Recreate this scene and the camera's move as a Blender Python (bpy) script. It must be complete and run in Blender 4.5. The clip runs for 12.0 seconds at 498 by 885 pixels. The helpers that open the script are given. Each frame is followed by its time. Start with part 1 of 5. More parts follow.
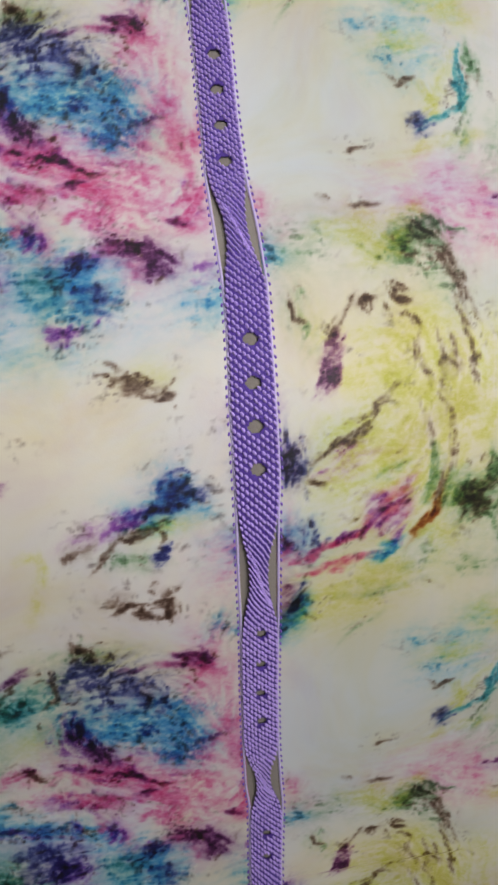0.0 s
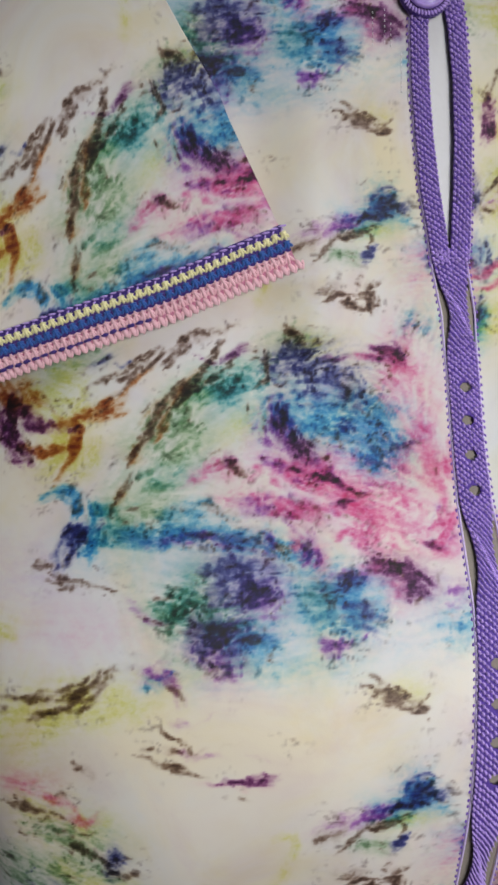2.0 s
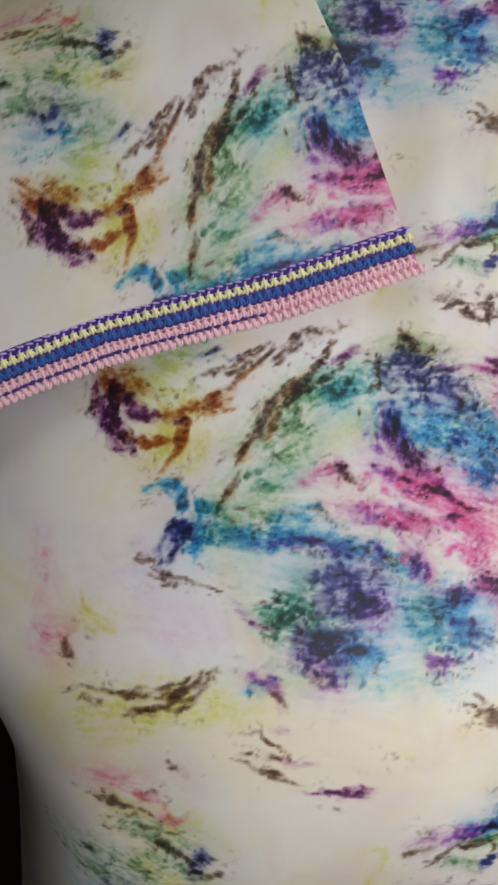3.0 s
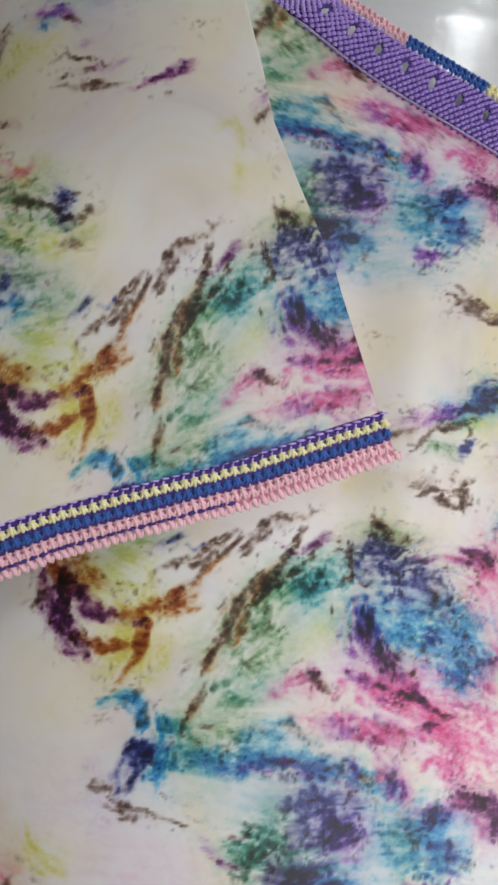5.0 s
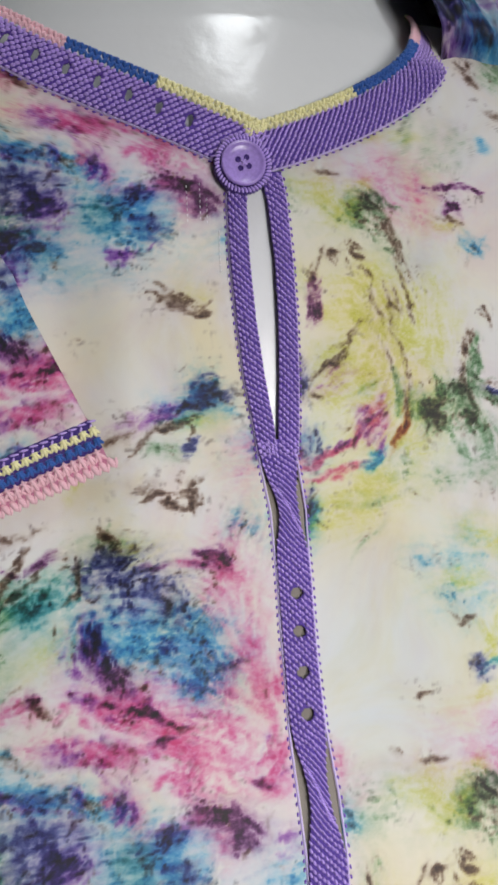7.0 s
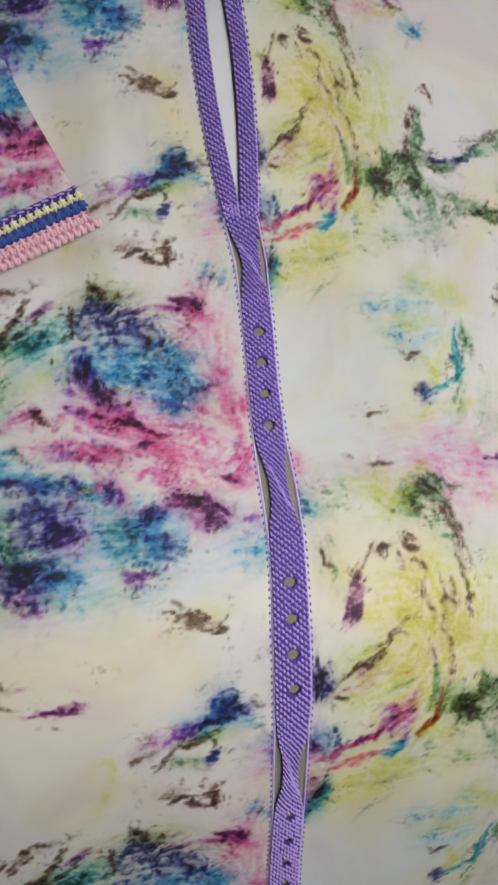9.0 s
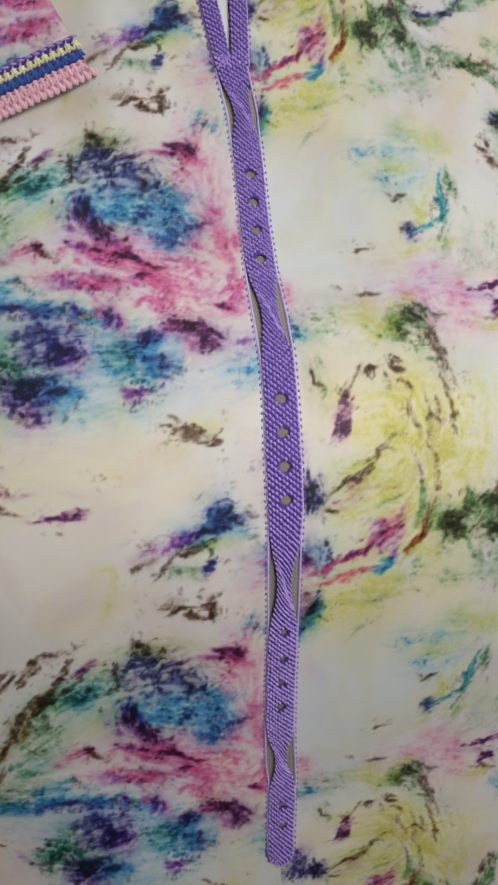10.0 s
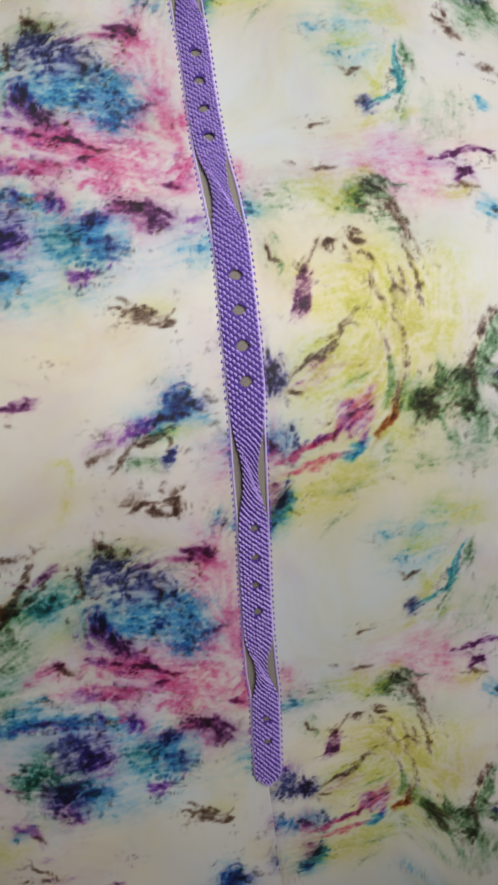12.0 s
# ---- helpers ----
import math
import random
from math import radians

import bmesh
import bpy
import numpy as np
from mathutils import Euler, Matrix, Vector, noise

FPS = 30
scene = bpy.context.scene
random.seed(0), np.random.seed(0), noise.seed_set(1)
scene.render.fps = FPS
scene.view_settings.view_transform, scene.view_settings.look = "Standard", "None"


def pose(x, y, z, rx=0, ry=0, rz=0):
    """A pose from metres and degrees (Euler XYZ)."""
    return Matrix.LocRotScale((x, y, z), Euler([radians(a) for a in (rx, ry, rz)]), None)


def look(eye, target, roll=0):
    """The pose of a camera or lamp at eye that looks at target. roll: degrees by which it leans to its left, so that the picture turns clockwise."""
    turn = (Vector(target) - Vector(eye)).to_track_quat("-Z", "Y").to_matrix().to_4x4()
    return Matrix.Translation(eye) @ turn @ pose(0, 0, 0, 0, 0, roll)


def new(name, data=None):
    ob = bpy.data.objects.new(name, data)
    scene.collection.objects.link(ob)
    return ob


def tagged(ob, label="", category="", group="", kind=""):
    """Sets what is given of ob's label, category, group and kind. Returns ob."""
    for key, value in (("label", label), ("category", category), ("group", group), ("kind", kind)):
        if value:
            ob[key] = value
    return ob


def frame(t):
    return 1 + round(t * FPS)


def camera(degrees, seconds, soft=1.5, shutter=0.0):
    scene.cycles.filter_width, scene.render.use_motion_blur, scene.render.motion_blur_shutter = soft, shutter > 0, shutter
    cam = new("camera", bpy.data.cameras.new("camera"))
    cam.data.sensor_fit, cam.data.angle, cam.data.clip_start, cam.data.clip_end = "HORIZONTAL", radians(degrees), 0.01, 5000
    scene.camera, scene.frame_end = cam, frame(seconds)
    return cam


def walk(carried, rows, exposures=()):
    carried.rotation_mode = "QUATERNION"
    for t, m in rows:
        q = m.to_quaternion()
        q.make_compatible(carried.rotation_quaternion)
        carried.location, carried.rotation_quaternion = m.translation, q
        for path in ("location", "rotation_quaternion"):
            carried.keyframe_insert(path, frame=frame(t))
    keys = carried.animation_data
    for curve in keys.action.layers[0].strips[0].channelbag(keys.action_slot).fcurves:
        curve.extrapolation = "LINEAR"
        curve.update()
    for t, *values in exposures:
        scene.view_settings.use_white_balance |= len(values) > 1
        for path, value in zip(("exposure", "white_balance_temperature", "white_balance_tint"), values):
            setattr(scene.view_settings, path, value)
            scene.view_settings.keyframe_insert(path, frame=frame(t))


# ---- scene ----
cam = camera(37.4, 12.0, 2.9)
PATH = [
    (0, (-0.023, -0.236, -0.004), (0.138, 1.742, -0.246), -5.8),
    (0.5, (-0.033, -0.253, 0.042), (0.111, 1.732, -0.155), -5.1),
    (1, (-0.046, -0.261, 0.071), (0.088, 1.727, -0.111), -4.2),
    (1.5, (-0.062, -0.262, 0.091), (0.028, 1.729, -0.073), -3.4),
    (2, (-0.1, -0.258, 0.1), (-0.012, 1.736, -0.039), -1.0),
    (2.5, (-0.129, -0.251, 0.104), (-0.037, 1.738, -0.084), 1.5),
    (2.7, (-0.137, -0.248, 0.105), (-0.046, 1.74, -0.096), 2.5),
    (4.3, (-0.163, -0.253, 0.143), (0.074, 1.725, -0.035), 5.1),
    (4.5, (-0.163, -0.251, 0.152), (0.1, 1.723, -0.032), 4.4),
    (5, (-0.17, -0.218, 0.175), (0.189, 1.742, 0.004), 5.0),
    (5.5, (-0.142, -0.193, 0.188), (0.225, 1.768, 0.038), 4.6),
    (6, (-0.112, -0.214, 0.185), (0.267, 1.745, 0.047), 2.8),
    (6.5, (-0.09, -0.228, 0.179), (0.306, 1.73, 0.064), -0.0),
    (7, (-0.065, -0.228, 0.171), (0.304, 1.734, 0.066), -2.0),
    (7.2, (-0.064, -0.228, 0.166), (0.304, 1.735, 0.059), -2.4),
    (9, (-0.047, -0.28, 0.076), (0.201, 1.699, -0.069), -4.3),
    (9.5, (-0.045, -0.289, 0.04), (0.22, 1.688, -0.107), -4.9),
    (10, (-0.049, -0.299, 0.007), (0.178, 1.682, -0.15), -5.0),
    (10.5, (-0.051, -0.312, -0.021), (0.162, 1.67, -0.185), -6.0),
    (11, (-0.055, -0.324, -0.041), (0.146, 1.659, -0.203), -6.7),
    (11.5, (-0.044, -0.327, -0.046), (0.159, 1.657, -0.187), -7.2),
    (12, (-0.035, -0.289, -0.042), (0.179, 1.693, -0.2), -8.0),
]
walk(cam, [(t, look(eye, target, roll)) for t, eye, target, roll in PATH], [(0, -0.2), (0.5, -0.22), (1.5, -0.1), (2.5, -0.06), (4.5, 0.08), (6, 0.04), (7, -0.08), (9, -0.2), (10, -0.2), (11, -0.05), (12, -0.06)])


# ---- world and lights ----
world = bpy.data.worlds.new("world")
scene.world = world
world.use_nodes = True
sky = world.node_tree.nodes.new("ShaderNodeTexSky")
sky.sky_type, sky.sun_disc = "NISHITA", False
sky.sun_elevation, sky.sun_rotation = radians(40), radians(180)
world.node_tree.links.new(sky.outputs[0], world.node_tree.nodes["Background"].inputs[0])
world.node_tree.nodes["Background"].inputs[1].default_value = 0.08


def area_lamp(name, place, target, sx, sy, power, colour, spread=180):
    data = bpy.data.lights.new(name, "AREA")
    data.shape, data.size, data.size_y, data.energy, data.color = "RECTANGLE", sx, sy, power, colour
    data.spread = radians(spread)
    ob = new(name, data)
    ob.matrix_world = look(place, target)
    return ob


# added key light close behind the camera, to brighten the bust; its window is invented
area_lamp("added_key_light", (0.23, -0.76, 0.11), (0.03, 0.0, 0.03), 0.30, 0.34, 1.17, (1.0, 0.965, 0.985), 75)
# tube lamp under the ceiling
area_lamp("tube_light", (0.17, -0.50, 1.38), (0.17, -0.50, 0.0), 0.16, 0.62, 5.0, (0.93, 0.97, 1.0))


# ---- materials ----
def material(name, colour, rough=0.6, metal=0.0, spec=0.4, grain=0.0, scale=200.0, bump=0.0, sheen=0.0, depth=0.0006):
    m = bpy.data.materials.new(name)
    m.use_nodes = True
    t = m.node_tree
    b = t.nodes["Principled BSDF"]
    b.inputs["Roughness"].default_value, b.inputs["Metallic"].default_value = rough, metal
    b.inputs["Specular IOR Level"].default_value = spec
    b.inputs["Sheen Weight"].default_value = sheen
    co = t.nodes.new("ShaderNodeTexCoord")
    n = t.nodes.new("ShaderNodeTexNoise")
    n.inputs["Scale"].default_value, n.inputs["Detail"].default_value = scale, 5
    big = t.nodes.new("ShaderNodeTexNoise")
    big.inputs["Scale"].default_value, big.inputs["Detail"].default_value = scale / 14, 3
    mix = t.nodes.new("ShaderNodeMix")
    mix.data_type = "RGBA"
    mix.inputs["A"].default_value = (*[c * (1 - grain) for c in colour], 1)
    mix.inputs["B"].default_value = (*[min(1, c * (1 + grain)) for c in colour], 1)
    add = t.nodes.new("ShaderNodeMath")
    add.operation, add.inputs[2].default_value = "MULTIPLY_ADD", 0.0
    add.inputs[1].default_value = 0.5
    half = t.nodes.new("ShaderNodeMath")
    half.operation, half.inputs[1].default_value = "MULTIPLY", 0.5
    t.links.new(co.outputs["Object"], n.inputs["Vector"])
    t.links.new(co.outputs["Object"], big.inputs["Vector"])
    t.links.new(big.outputs["Fac"], half.inputs[0])
    t.links.new(n.outputs["Fac"], add.inputs[0])
    t.links.new(half.outputs[0], add.inputs[2])
    t.links.new(add.outputs[0], mix.inputs["Factor"])
    t.links.new(mix.outputs["Result"], b.inputs["Base Color"])
    if bump:
        bp = t.nodes.new("ShaderNodeBump")
        bp.inputs["Strength"].default_value, bp.inputs["Distance"].default_value = bump, depth
        t.links.new(n.outputs["Fac"], bp.inputs["Height"])
        t.links.new(bp.outputs[0], b.inputs["Normal"])
    return m


def yarn(name, colour):
    """Twisted cotton yarn: fine plies across each strand, slightly uneven dye."""
    return material(name, colour, 0.62, 0, 0.25, 0.22, 1400, 0.5, 0.15)


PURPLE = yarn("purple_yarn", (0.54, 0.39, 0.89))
# the same purple yarn, painted dark as the shade between stitches
PURPLE_SHADE = yarn("purple_yarn_shade", (0.09, 0.045, 0.29))
LILAC = yarn("lilac_thread", (0.62, 0.52, 0.84))
PURPLE_DEEP = yarn("deep_purple_thread", (0.20, 0.10, 0.50))
WHITE_THREAD = yarn("white_thread", (0.78, 0.76, 0.80))
YELLOW = yarn("yellow_yarn", (0.88, 0.81, 0.45))
BLUE = yarn("blue_yarn", (0.035, 0.115, 0.40))
PINK_PALE = yarn("pale_pink_yarn", (0.86, 0.52, 0.58))
# darkened pink: paints the shaded gaps between the hem's pink loops
PINK_SHADE = yarn("pink_yarn_shade", (0.50, 0.20, 0.30))
INDIGO = yarn("indigo_yarn", (0.06, 0.035, 0.20))
FACING = material("facing_cloth", (0.26, 0.235, 0.20), 0.85, 0, 0.2, 0.15, 900, 0.3)
BUTTON = material("button_plastic", (0.36, 0.25, 0.64), 0.25, 0, 0.5, 0.55, 800)
# near-black purple that paints the shade inside the button's holes
BUTTON_SHADE = material("button_hole_shade", (0.05, 0.025, 0.16), 0.7, 0, 0.2, 0.1, 500)
GLOSS = material("mannequin_gloss", (0.72, 0.74, 0.74), 0.19, 0, 0.5, 0.03, 130, 0.7, 0.0, 0.00035)
PLASTER = material("wall_plaster", (0.36, 0.34, 0.31), 0.9, 0, 0.2, 0.08, 30, 0.1)
DARK_WALL = material("dark_wall_paint", (0.04, 0.027, 0.023), 0.8, 0, 0.2, 0.2, 20, 0.1)
CEIL = material("ceiling_paint", (0.6, 0.59, 0.57), 0.9, 0, 0.2, 0.04, 30)
FLOOR = material("floor_tile", (0.42, 0.36, 0.30), 0.5, 0, 0.4, 0.2, 14)
FRAME = material("window_paint", (0.7, 0.7, 0.68), 0.5, 0, 0.4, 0.05, 60)

INKS = ["cy", "nv", "pk", "pl", "vi", "ye", "gr", "br", "ru", "tl", "wc", "gb", "fl"]
# ink: what a full layer lets through, weight of its soft wash, weight of its crisp pigment
INK_LOOK = {
    "gb": ((0.80, 0.88, 0.93), 1.0, 0.0),
    "wc": ((1.0, 0.93, 0.72), 1.0, 0.0),
    "ye": ((0.80, 0.83, 0.24), 0.54, 0.36),
    "pk": ((0.86, 0.19, 0.46), 0.52, 0.46),
    "cy": ((0.06, 0.38, 0.80), 0.44, 0.58),
    "tl": ((0.04, 0.34, 0.47), 0.34, 0.60),
    "gr": ((0.13, 0.30, 0.14), 0.32, 0.52),
    "vi": ((0.28, 0.07, 0.46), 0.36, 0.60),
    "ru": ((0.46, 0.16, 0.05), 0.40, 0.75),
    "br": ((0.17, 0.11, 0.085), 0.22, 0.80),
    "nv": ((0.05, 0.06, 0.26), 0.32, 0.80),
    "pl": ((0.13, 0.025, 0.14), 0.40, 0.95),
    "fl": ((0.13, 0.10, 0.10), 0.0, 0.6),
}
CREAM_A, CREAM_B = (0.74, 0.71, 0.62), (0.69, 0.70, 0.69)


def printed_cloth():
    """Cream crepe with a marbled digital print: the inks' layers are stored on the cloth, their fine grain is made here, and the light that they let through is multiplied."""
    m = bpy.data.materials.new("marbled_print_cloth")
    m.use_nodes = True
    t = m.node_tree
    link = t.links.new
    b = t.nodes["Principled BSDF"]
    uv = t.nodes.new("ShaderNodeUVMap")
    uv.uv_map = "print"

    def noise_tex(scale, detail, rough, distort, stretch=None):
        n = t.nodes.new("ShaderNodeTexNoise")
        n.inputs["Scale"].default_value, n.inputs["Detail"].default_value = scale, detail
        n.inputs["Roughness"].default_value, n.inputs["Distortion"].default_value = rough, distort
        mp = t.nodes.new("ShaderNodeMapping")
        mp.inputs["Rotation"].default_value = (0, 0, radians(stretch[0] if stretch else 0))
        mp.inputs["Scale"].default_value = (stretch[1], stretch[2], 1) if stretch else (1, 1, 1)
        link(uv.outputs[0], mp.inputs[0])
        link(mp.outputs[0], n.inputs["Vector"])
        s = t.nodes.new("ShaderNodeSeparateColor")
        link(n.outputs["Color"], s.inputs[0])
        return s

    def math_node(op, a, c):
        n = t.nodes.new("ShaderNodeMath")
        n.operation = op
        for i, v in enumerate((a, c)):
            if isinstance(v, (int, float)):
                n.inputs[i].default_value = v
            else:
                link(v, n.inputs[i])
        return n.outputs[0]

    def ramp(v, lo, hi, bottom=0.0, top=1.0):
        n = t.nodes.new("ShaderNodeMapRange")
        n.interpolation_type = "SMOOTHSTEP"
        n.inputs["From Min"].default_value, n.inputs["From Max"].default_value = lo, hi
        n.inputs["To Min"].default_value, n.inputs["To Max"].default_value = bottom, top
        link(v, n.inputs["Value"])
        return n.outputs[0]

    # grain within each ink, finer than its drawn edge
    fine = [noise_tex(420, 5, 0.65, 0.4, (24, 0.75, 1.3)), noise_tex(560, 5, 0.65, 0.4, (-25, 0.8, 1.25))]
    grains = [ramp(f.outputs[i], 0.34, 0.66, 0.72, 1.28) for f in fine for i in range(3)]
    soft = noise_tex(16, 5, 0.62, 0.8)
    base = t.nodes.new("ShaderNodeMix")
    base.data_type = "RGBA"
    base.inputs["A"].default_value, base.inputs["B"].default_value = (*CREAM_A, 1), (*CREAM_B, 1)
    link(ramp(soft.outputs[0], 0.35, 0.65), base.inputs["Factor"])

    total = None

    def absorb(total, amount, c):
        n = t.nodes.new("ShaderNodeVectorMath")
        n.operation = "MULTIPLY_ADD"
        link(amount, n.inputs[0])
        n.inputs[1].default_value = [math.log(max(0.01, v)) for v in c]
        if total is None:
            n.inputs[2].default_value = (0, 0, 0)
        else:
            link(total, n.inputs[2])
        return n.outputs[0]

    # faint veils of stray ink all over the cloth
    total = absorb(total, ramp(soft.outputs[1], 0.45, 0.72, 0.0, 0.6), (0.88, 0.79, 0.90))
    total = absorb(total, ramp(soft.outputs[2], 0.46, 0.72, 0.0, 0.7), (0.94, 0.89, 0.66))
    for k in range(4):
        at = t.nodes.new("ShaderNodeAttribute")
        at.attribute_name = "ink_%s" % "abcd"[k]
        s = t.nodes.new("ShaderNodeSeparateColor")
        link(at.outputs["Color"], s.inputs[0])
        for i, ink in enumerate(INKS[4 * k:4 * k + 4]):
            amount = s.outputs[i] if i < 3 else at.outputs["Alpha"]
            if ink not in ("gb", "wc"):
                amount = math_node("MULTIPLY", amount, grains[(4 * k + i) % 6])
            total = absorb(total, amount, INK_LOOK[ink][0])
    parts = t.nodes.new("ShaderNodeSeparateXYZ")
    link(total, parts.inputs[0])
    let = t.nodes.new("ShaderNodeCombineXYZ")
    for i in range(3):
        link(math_node("EXPONENT", parts.outputs[i], 0.0), let.inputs[i])
    cover = t.nodes.new("ShaderNodeMix")
    cover.data_type, cover.blend_type = "RGBA", "MULTIPLY"
    cover.inputs["Factor"].default_value = 1.0
    link(base.outputs["Result"], cover.inputs["A"])
    link(let.outputs[0], cover.inputs["B"])
    link(cover.outputs["Result"], b.inputs["Base Color"])
    b.inputs["Roughness"].default_value = 0.55
    b.inputs["Specular IOR Level"].default_value = 0.35
    b.inputs["Sheen Weight"].default_value = 0.12
    weave = noise_tex(1500, 2, 0.5, 0.0)
    bp = t.nodes.new("ShaderNodeBump")
    bp.inputs["Strength"].default_value, bp.inputs["Distance"].default_value = 0.12, 0.0003
    link(weave.outputs[0], bp.inputs["Height"])
    link(bp.outputs[0], b.inputs["Normal"])
    return m


CLOTH = printed_cloth()


# ---- helpers for things ----
def mesh_part(name, verts, faces, mat, parent=None, label="", smooth=True):
    me = bpy.data.meshes.new(name)
    me.from_pydata([tuple(v) for v in verts], [], [tuple(f) for f in faces])
    me.validate()
    if smooth:
        me.polygons.foreach_set("use_smooth", [True] * len(me.polygons))
    me.materials.append(mat)
    ob = new(name, me)
    if parent is not None:
        ob.parent = parent
    if label:
        ob["label"] = label
    return ob


def part(name, bm, mat, parent=None, label="", smooth=True):
    me = bpy.data.meshes.new(name)
    bm.to_mesh(me)
    bm.free()
    if smooth:
        me.polygons.foreach_set("use_smooth", [True] * len(me.polygons))
    me.materials.append(mat)
    ob = new(name, me)
    if parent is not None:
        ob.parent = parent
    if label:
        ob["label"] = label
    return ob


def box(bm, lo, hi):
    m = Matrix.Translation([(a + b) / 2 for a, b in zip(lo, hi)]) @ Matrix.Diagonal((*[b - a for a, b in zip(lo, hi)], 1))
    bmesh.ops.create_cube(bm, size=1, matrix=m)


def box_part(name, lo, hi, mat, parent=None, label=""):
    bm = bmesh.new()
    box(bm, lo, hi)
    return part(name, bm, mat, parent, label, False)


def smoothstep(a, b, x):
    k = np.clip((np.asarray(x, float) - a) / (b - a), 0, 1)
    return k * k * (3 - 2 * k)


# ---- the room ----
X0, X1, Y0, Y1, Z0, Z1 = -1.7, 1.7, -0.82, 1.5, -1.25, 1.45
tagged(box_part("floor", (X0, Y0, Z0 - 0.1), (X1, Y1, Z0), FLOOR), "dull brown tiled floor of the room", "floor", kind="structure")
tagged(box_part("ceiling", (X0, Y0, Z1), (X1, Y1, Z1 + 0.1), CEIL), "plain off-white painted ceiling", "ceiling", kind="structure")
tagged(box_part("wall_north", (X0, Y1, Z0), (X1, Y1 + 0.12, Z1), DARK_WALL), "dark brown wall behind the mannequin", "wall", kind="structure")
tagged(box_part("wall_west", (X0 - 0.12, Y0, Z0), (X0, Y1, Z1), PLASTER), "plain plastered side wall", "wall", kind="structure")
tagged(box_part("wall_east", (X1, Y0, Z0), (X1 + 0.12, Y1, Z1), PLASTER), "plain plastered side wall", "wall", kind="structure")
# invented, unseen window opening that houses the added key light
WX0, WX1, WZ0, WZ1 = -0.04, 0.36, -0.13, 0.31
bm = bmesh.new()
for lo, hi in (((X0, Z0), (WX0, Z1)), ((WX1, Z0), (X1, Z1)), ((WX0, Z0), (WX1, WZ0)), ((WX0, WZ1), (WX1, Z1))):
    box(bm, (lo[0], Y0 - 0.12, lo[1]), (hi[0], Y0, hi[1]))
tagged(part("wall_south", bm, PLASTER, None, "", False), "unseen plastered wall with an opening added for the key light", "wall", kind="structure")
bm = bmesh.new()
for lo, hi in (((WX0, WZ0), (WX0 + 0.04, WZ1)), ((WX1 - 0.04, WZ0), (WX1, WZ1)), ((WX0 + 0.04, WZ0), (WX1 - 0.04, WZ0 + 0.04)), ((WX0 + 0.04, WZ1 - 0.04), (WX1 - 0.04, WZ1))):
    box(bm, (lo[0], Y0 - 0.09, lo[1]), (hi[0], Y0 - 0.03, hi[1]))
tagged(part("added_window", bm, FRAME, None, "", False), "unseen white window frame added round the key light", "window", kind="structure")


# ---- form of the chest under the cloth ----
def chest(x, z):
    """How far back the cloth of the tunic's front lies."""
    x, z = np.asarray(x, float), np.asarray(z, float)
    d = z + 0.03
    w = np.where(d > 0, 0.11, 0.118)
    y = 0.05 - 0.055 * np.exp(-((d / w) ** 2)) + 1.6 * np.maximum(0, z - 0.25) ** 2 + 26 * np.maximum(0, z - 0.305) ** 2
    y = y + 1.0 * np.maximum(0, -0.20 - z) ** 2
    side = np.maximum(0, np.abs(x + 0.005) - 0.10)
    y = y + 2.2 * side ** 2
    edge = np.maximum(0, np.abs(x + 0.005) - 0.166)
    return y + (0.5 + 17 * smoothstep(0.01, -0.10, z)) * edge ** 2


def chest_normal(x, z):
    e = 1e-4
    gx = (chest(x + e, z) - chest(x - e, z)) / (2 * e)
    gz = (chest(x, z + e) - chest(x, z - e)) / (2 * e)
    n = np.stack([gx, -np.ones_like(gx), gz], -1)
    return n / np.linalg.norm(n, axis=-1, keepdims=True)


# ---- the print: dabs of ink on a repeat that runs down the cloth ----
REPEAT = 0.220
DABS = []


def dab(ink, u, v, ru, rv, turn, amount):
    thin = 0.75 if ink == "br" else 1.0
    DABS.append((ink, u, v, ru * thin, rv * thin, radians(turn), amount))


FRAY = random.Random(11)


def wisp(ink, amount, width, *points):
    """A drawn-out lick of ink along a bent line: a broken main strand, thin at both ends, with frayed strands beside it."""
    p = np.array(points)
    step = np.concatenate([[0], np.cumsum(np.linalg.norm(np.diff(p, axis=0), axis=1))])
    count = max(3, int(step[-1] / (1.7 * width)) + 1)
    for strand in range(4):
        side = 0 if strand == 0 else FRAY.choice((-1, 1)) * FRAY.uniform(1.1, 2.8) * width
        first, last = (0, 1) if strand == 0 else sorted((FRAY.uniform(-0.15, 0.6), FRAY.uniform(0.4, 1.15)))
        phase, bend = FRAY.uniform(0, 6.28), FRAY.uniform(1.0, 2.2)
        for k in first + (last - first) * (np.arange(count) + 0.5) / count:
            a, b, c = [np.array([np.interp(q * step[-1], step, p[:, 0]), np.interp(q * step[-1], step, p[:, 1])]) for q in (k - 0.06, k, k + 0.06)]
            way = (c - a) / (np.linalg.norm(c - a) + 1e-9)
            sway = side * math.sin(bend * 3 * k + phase) + 0.5 * width * math.sin(9 * k + phase)
            b = b + np.array([-way[1], way[0]]) * sway
            w = width * (0.5 + 0.7 * math.sin(math.pi * min(1, max(0, k)))) * FRAY.uniform(0.7, 1.25) * (1.15 if strand == 0 else 0.6)
            DABS.append((ink, b[0], b[1], 1.3 * width + 0.0008, w, math.atan2(way[1], way[0]), amount * FRAY.uniform(0.3, 0.85) * (1 if strand == 0 else 0.6)))


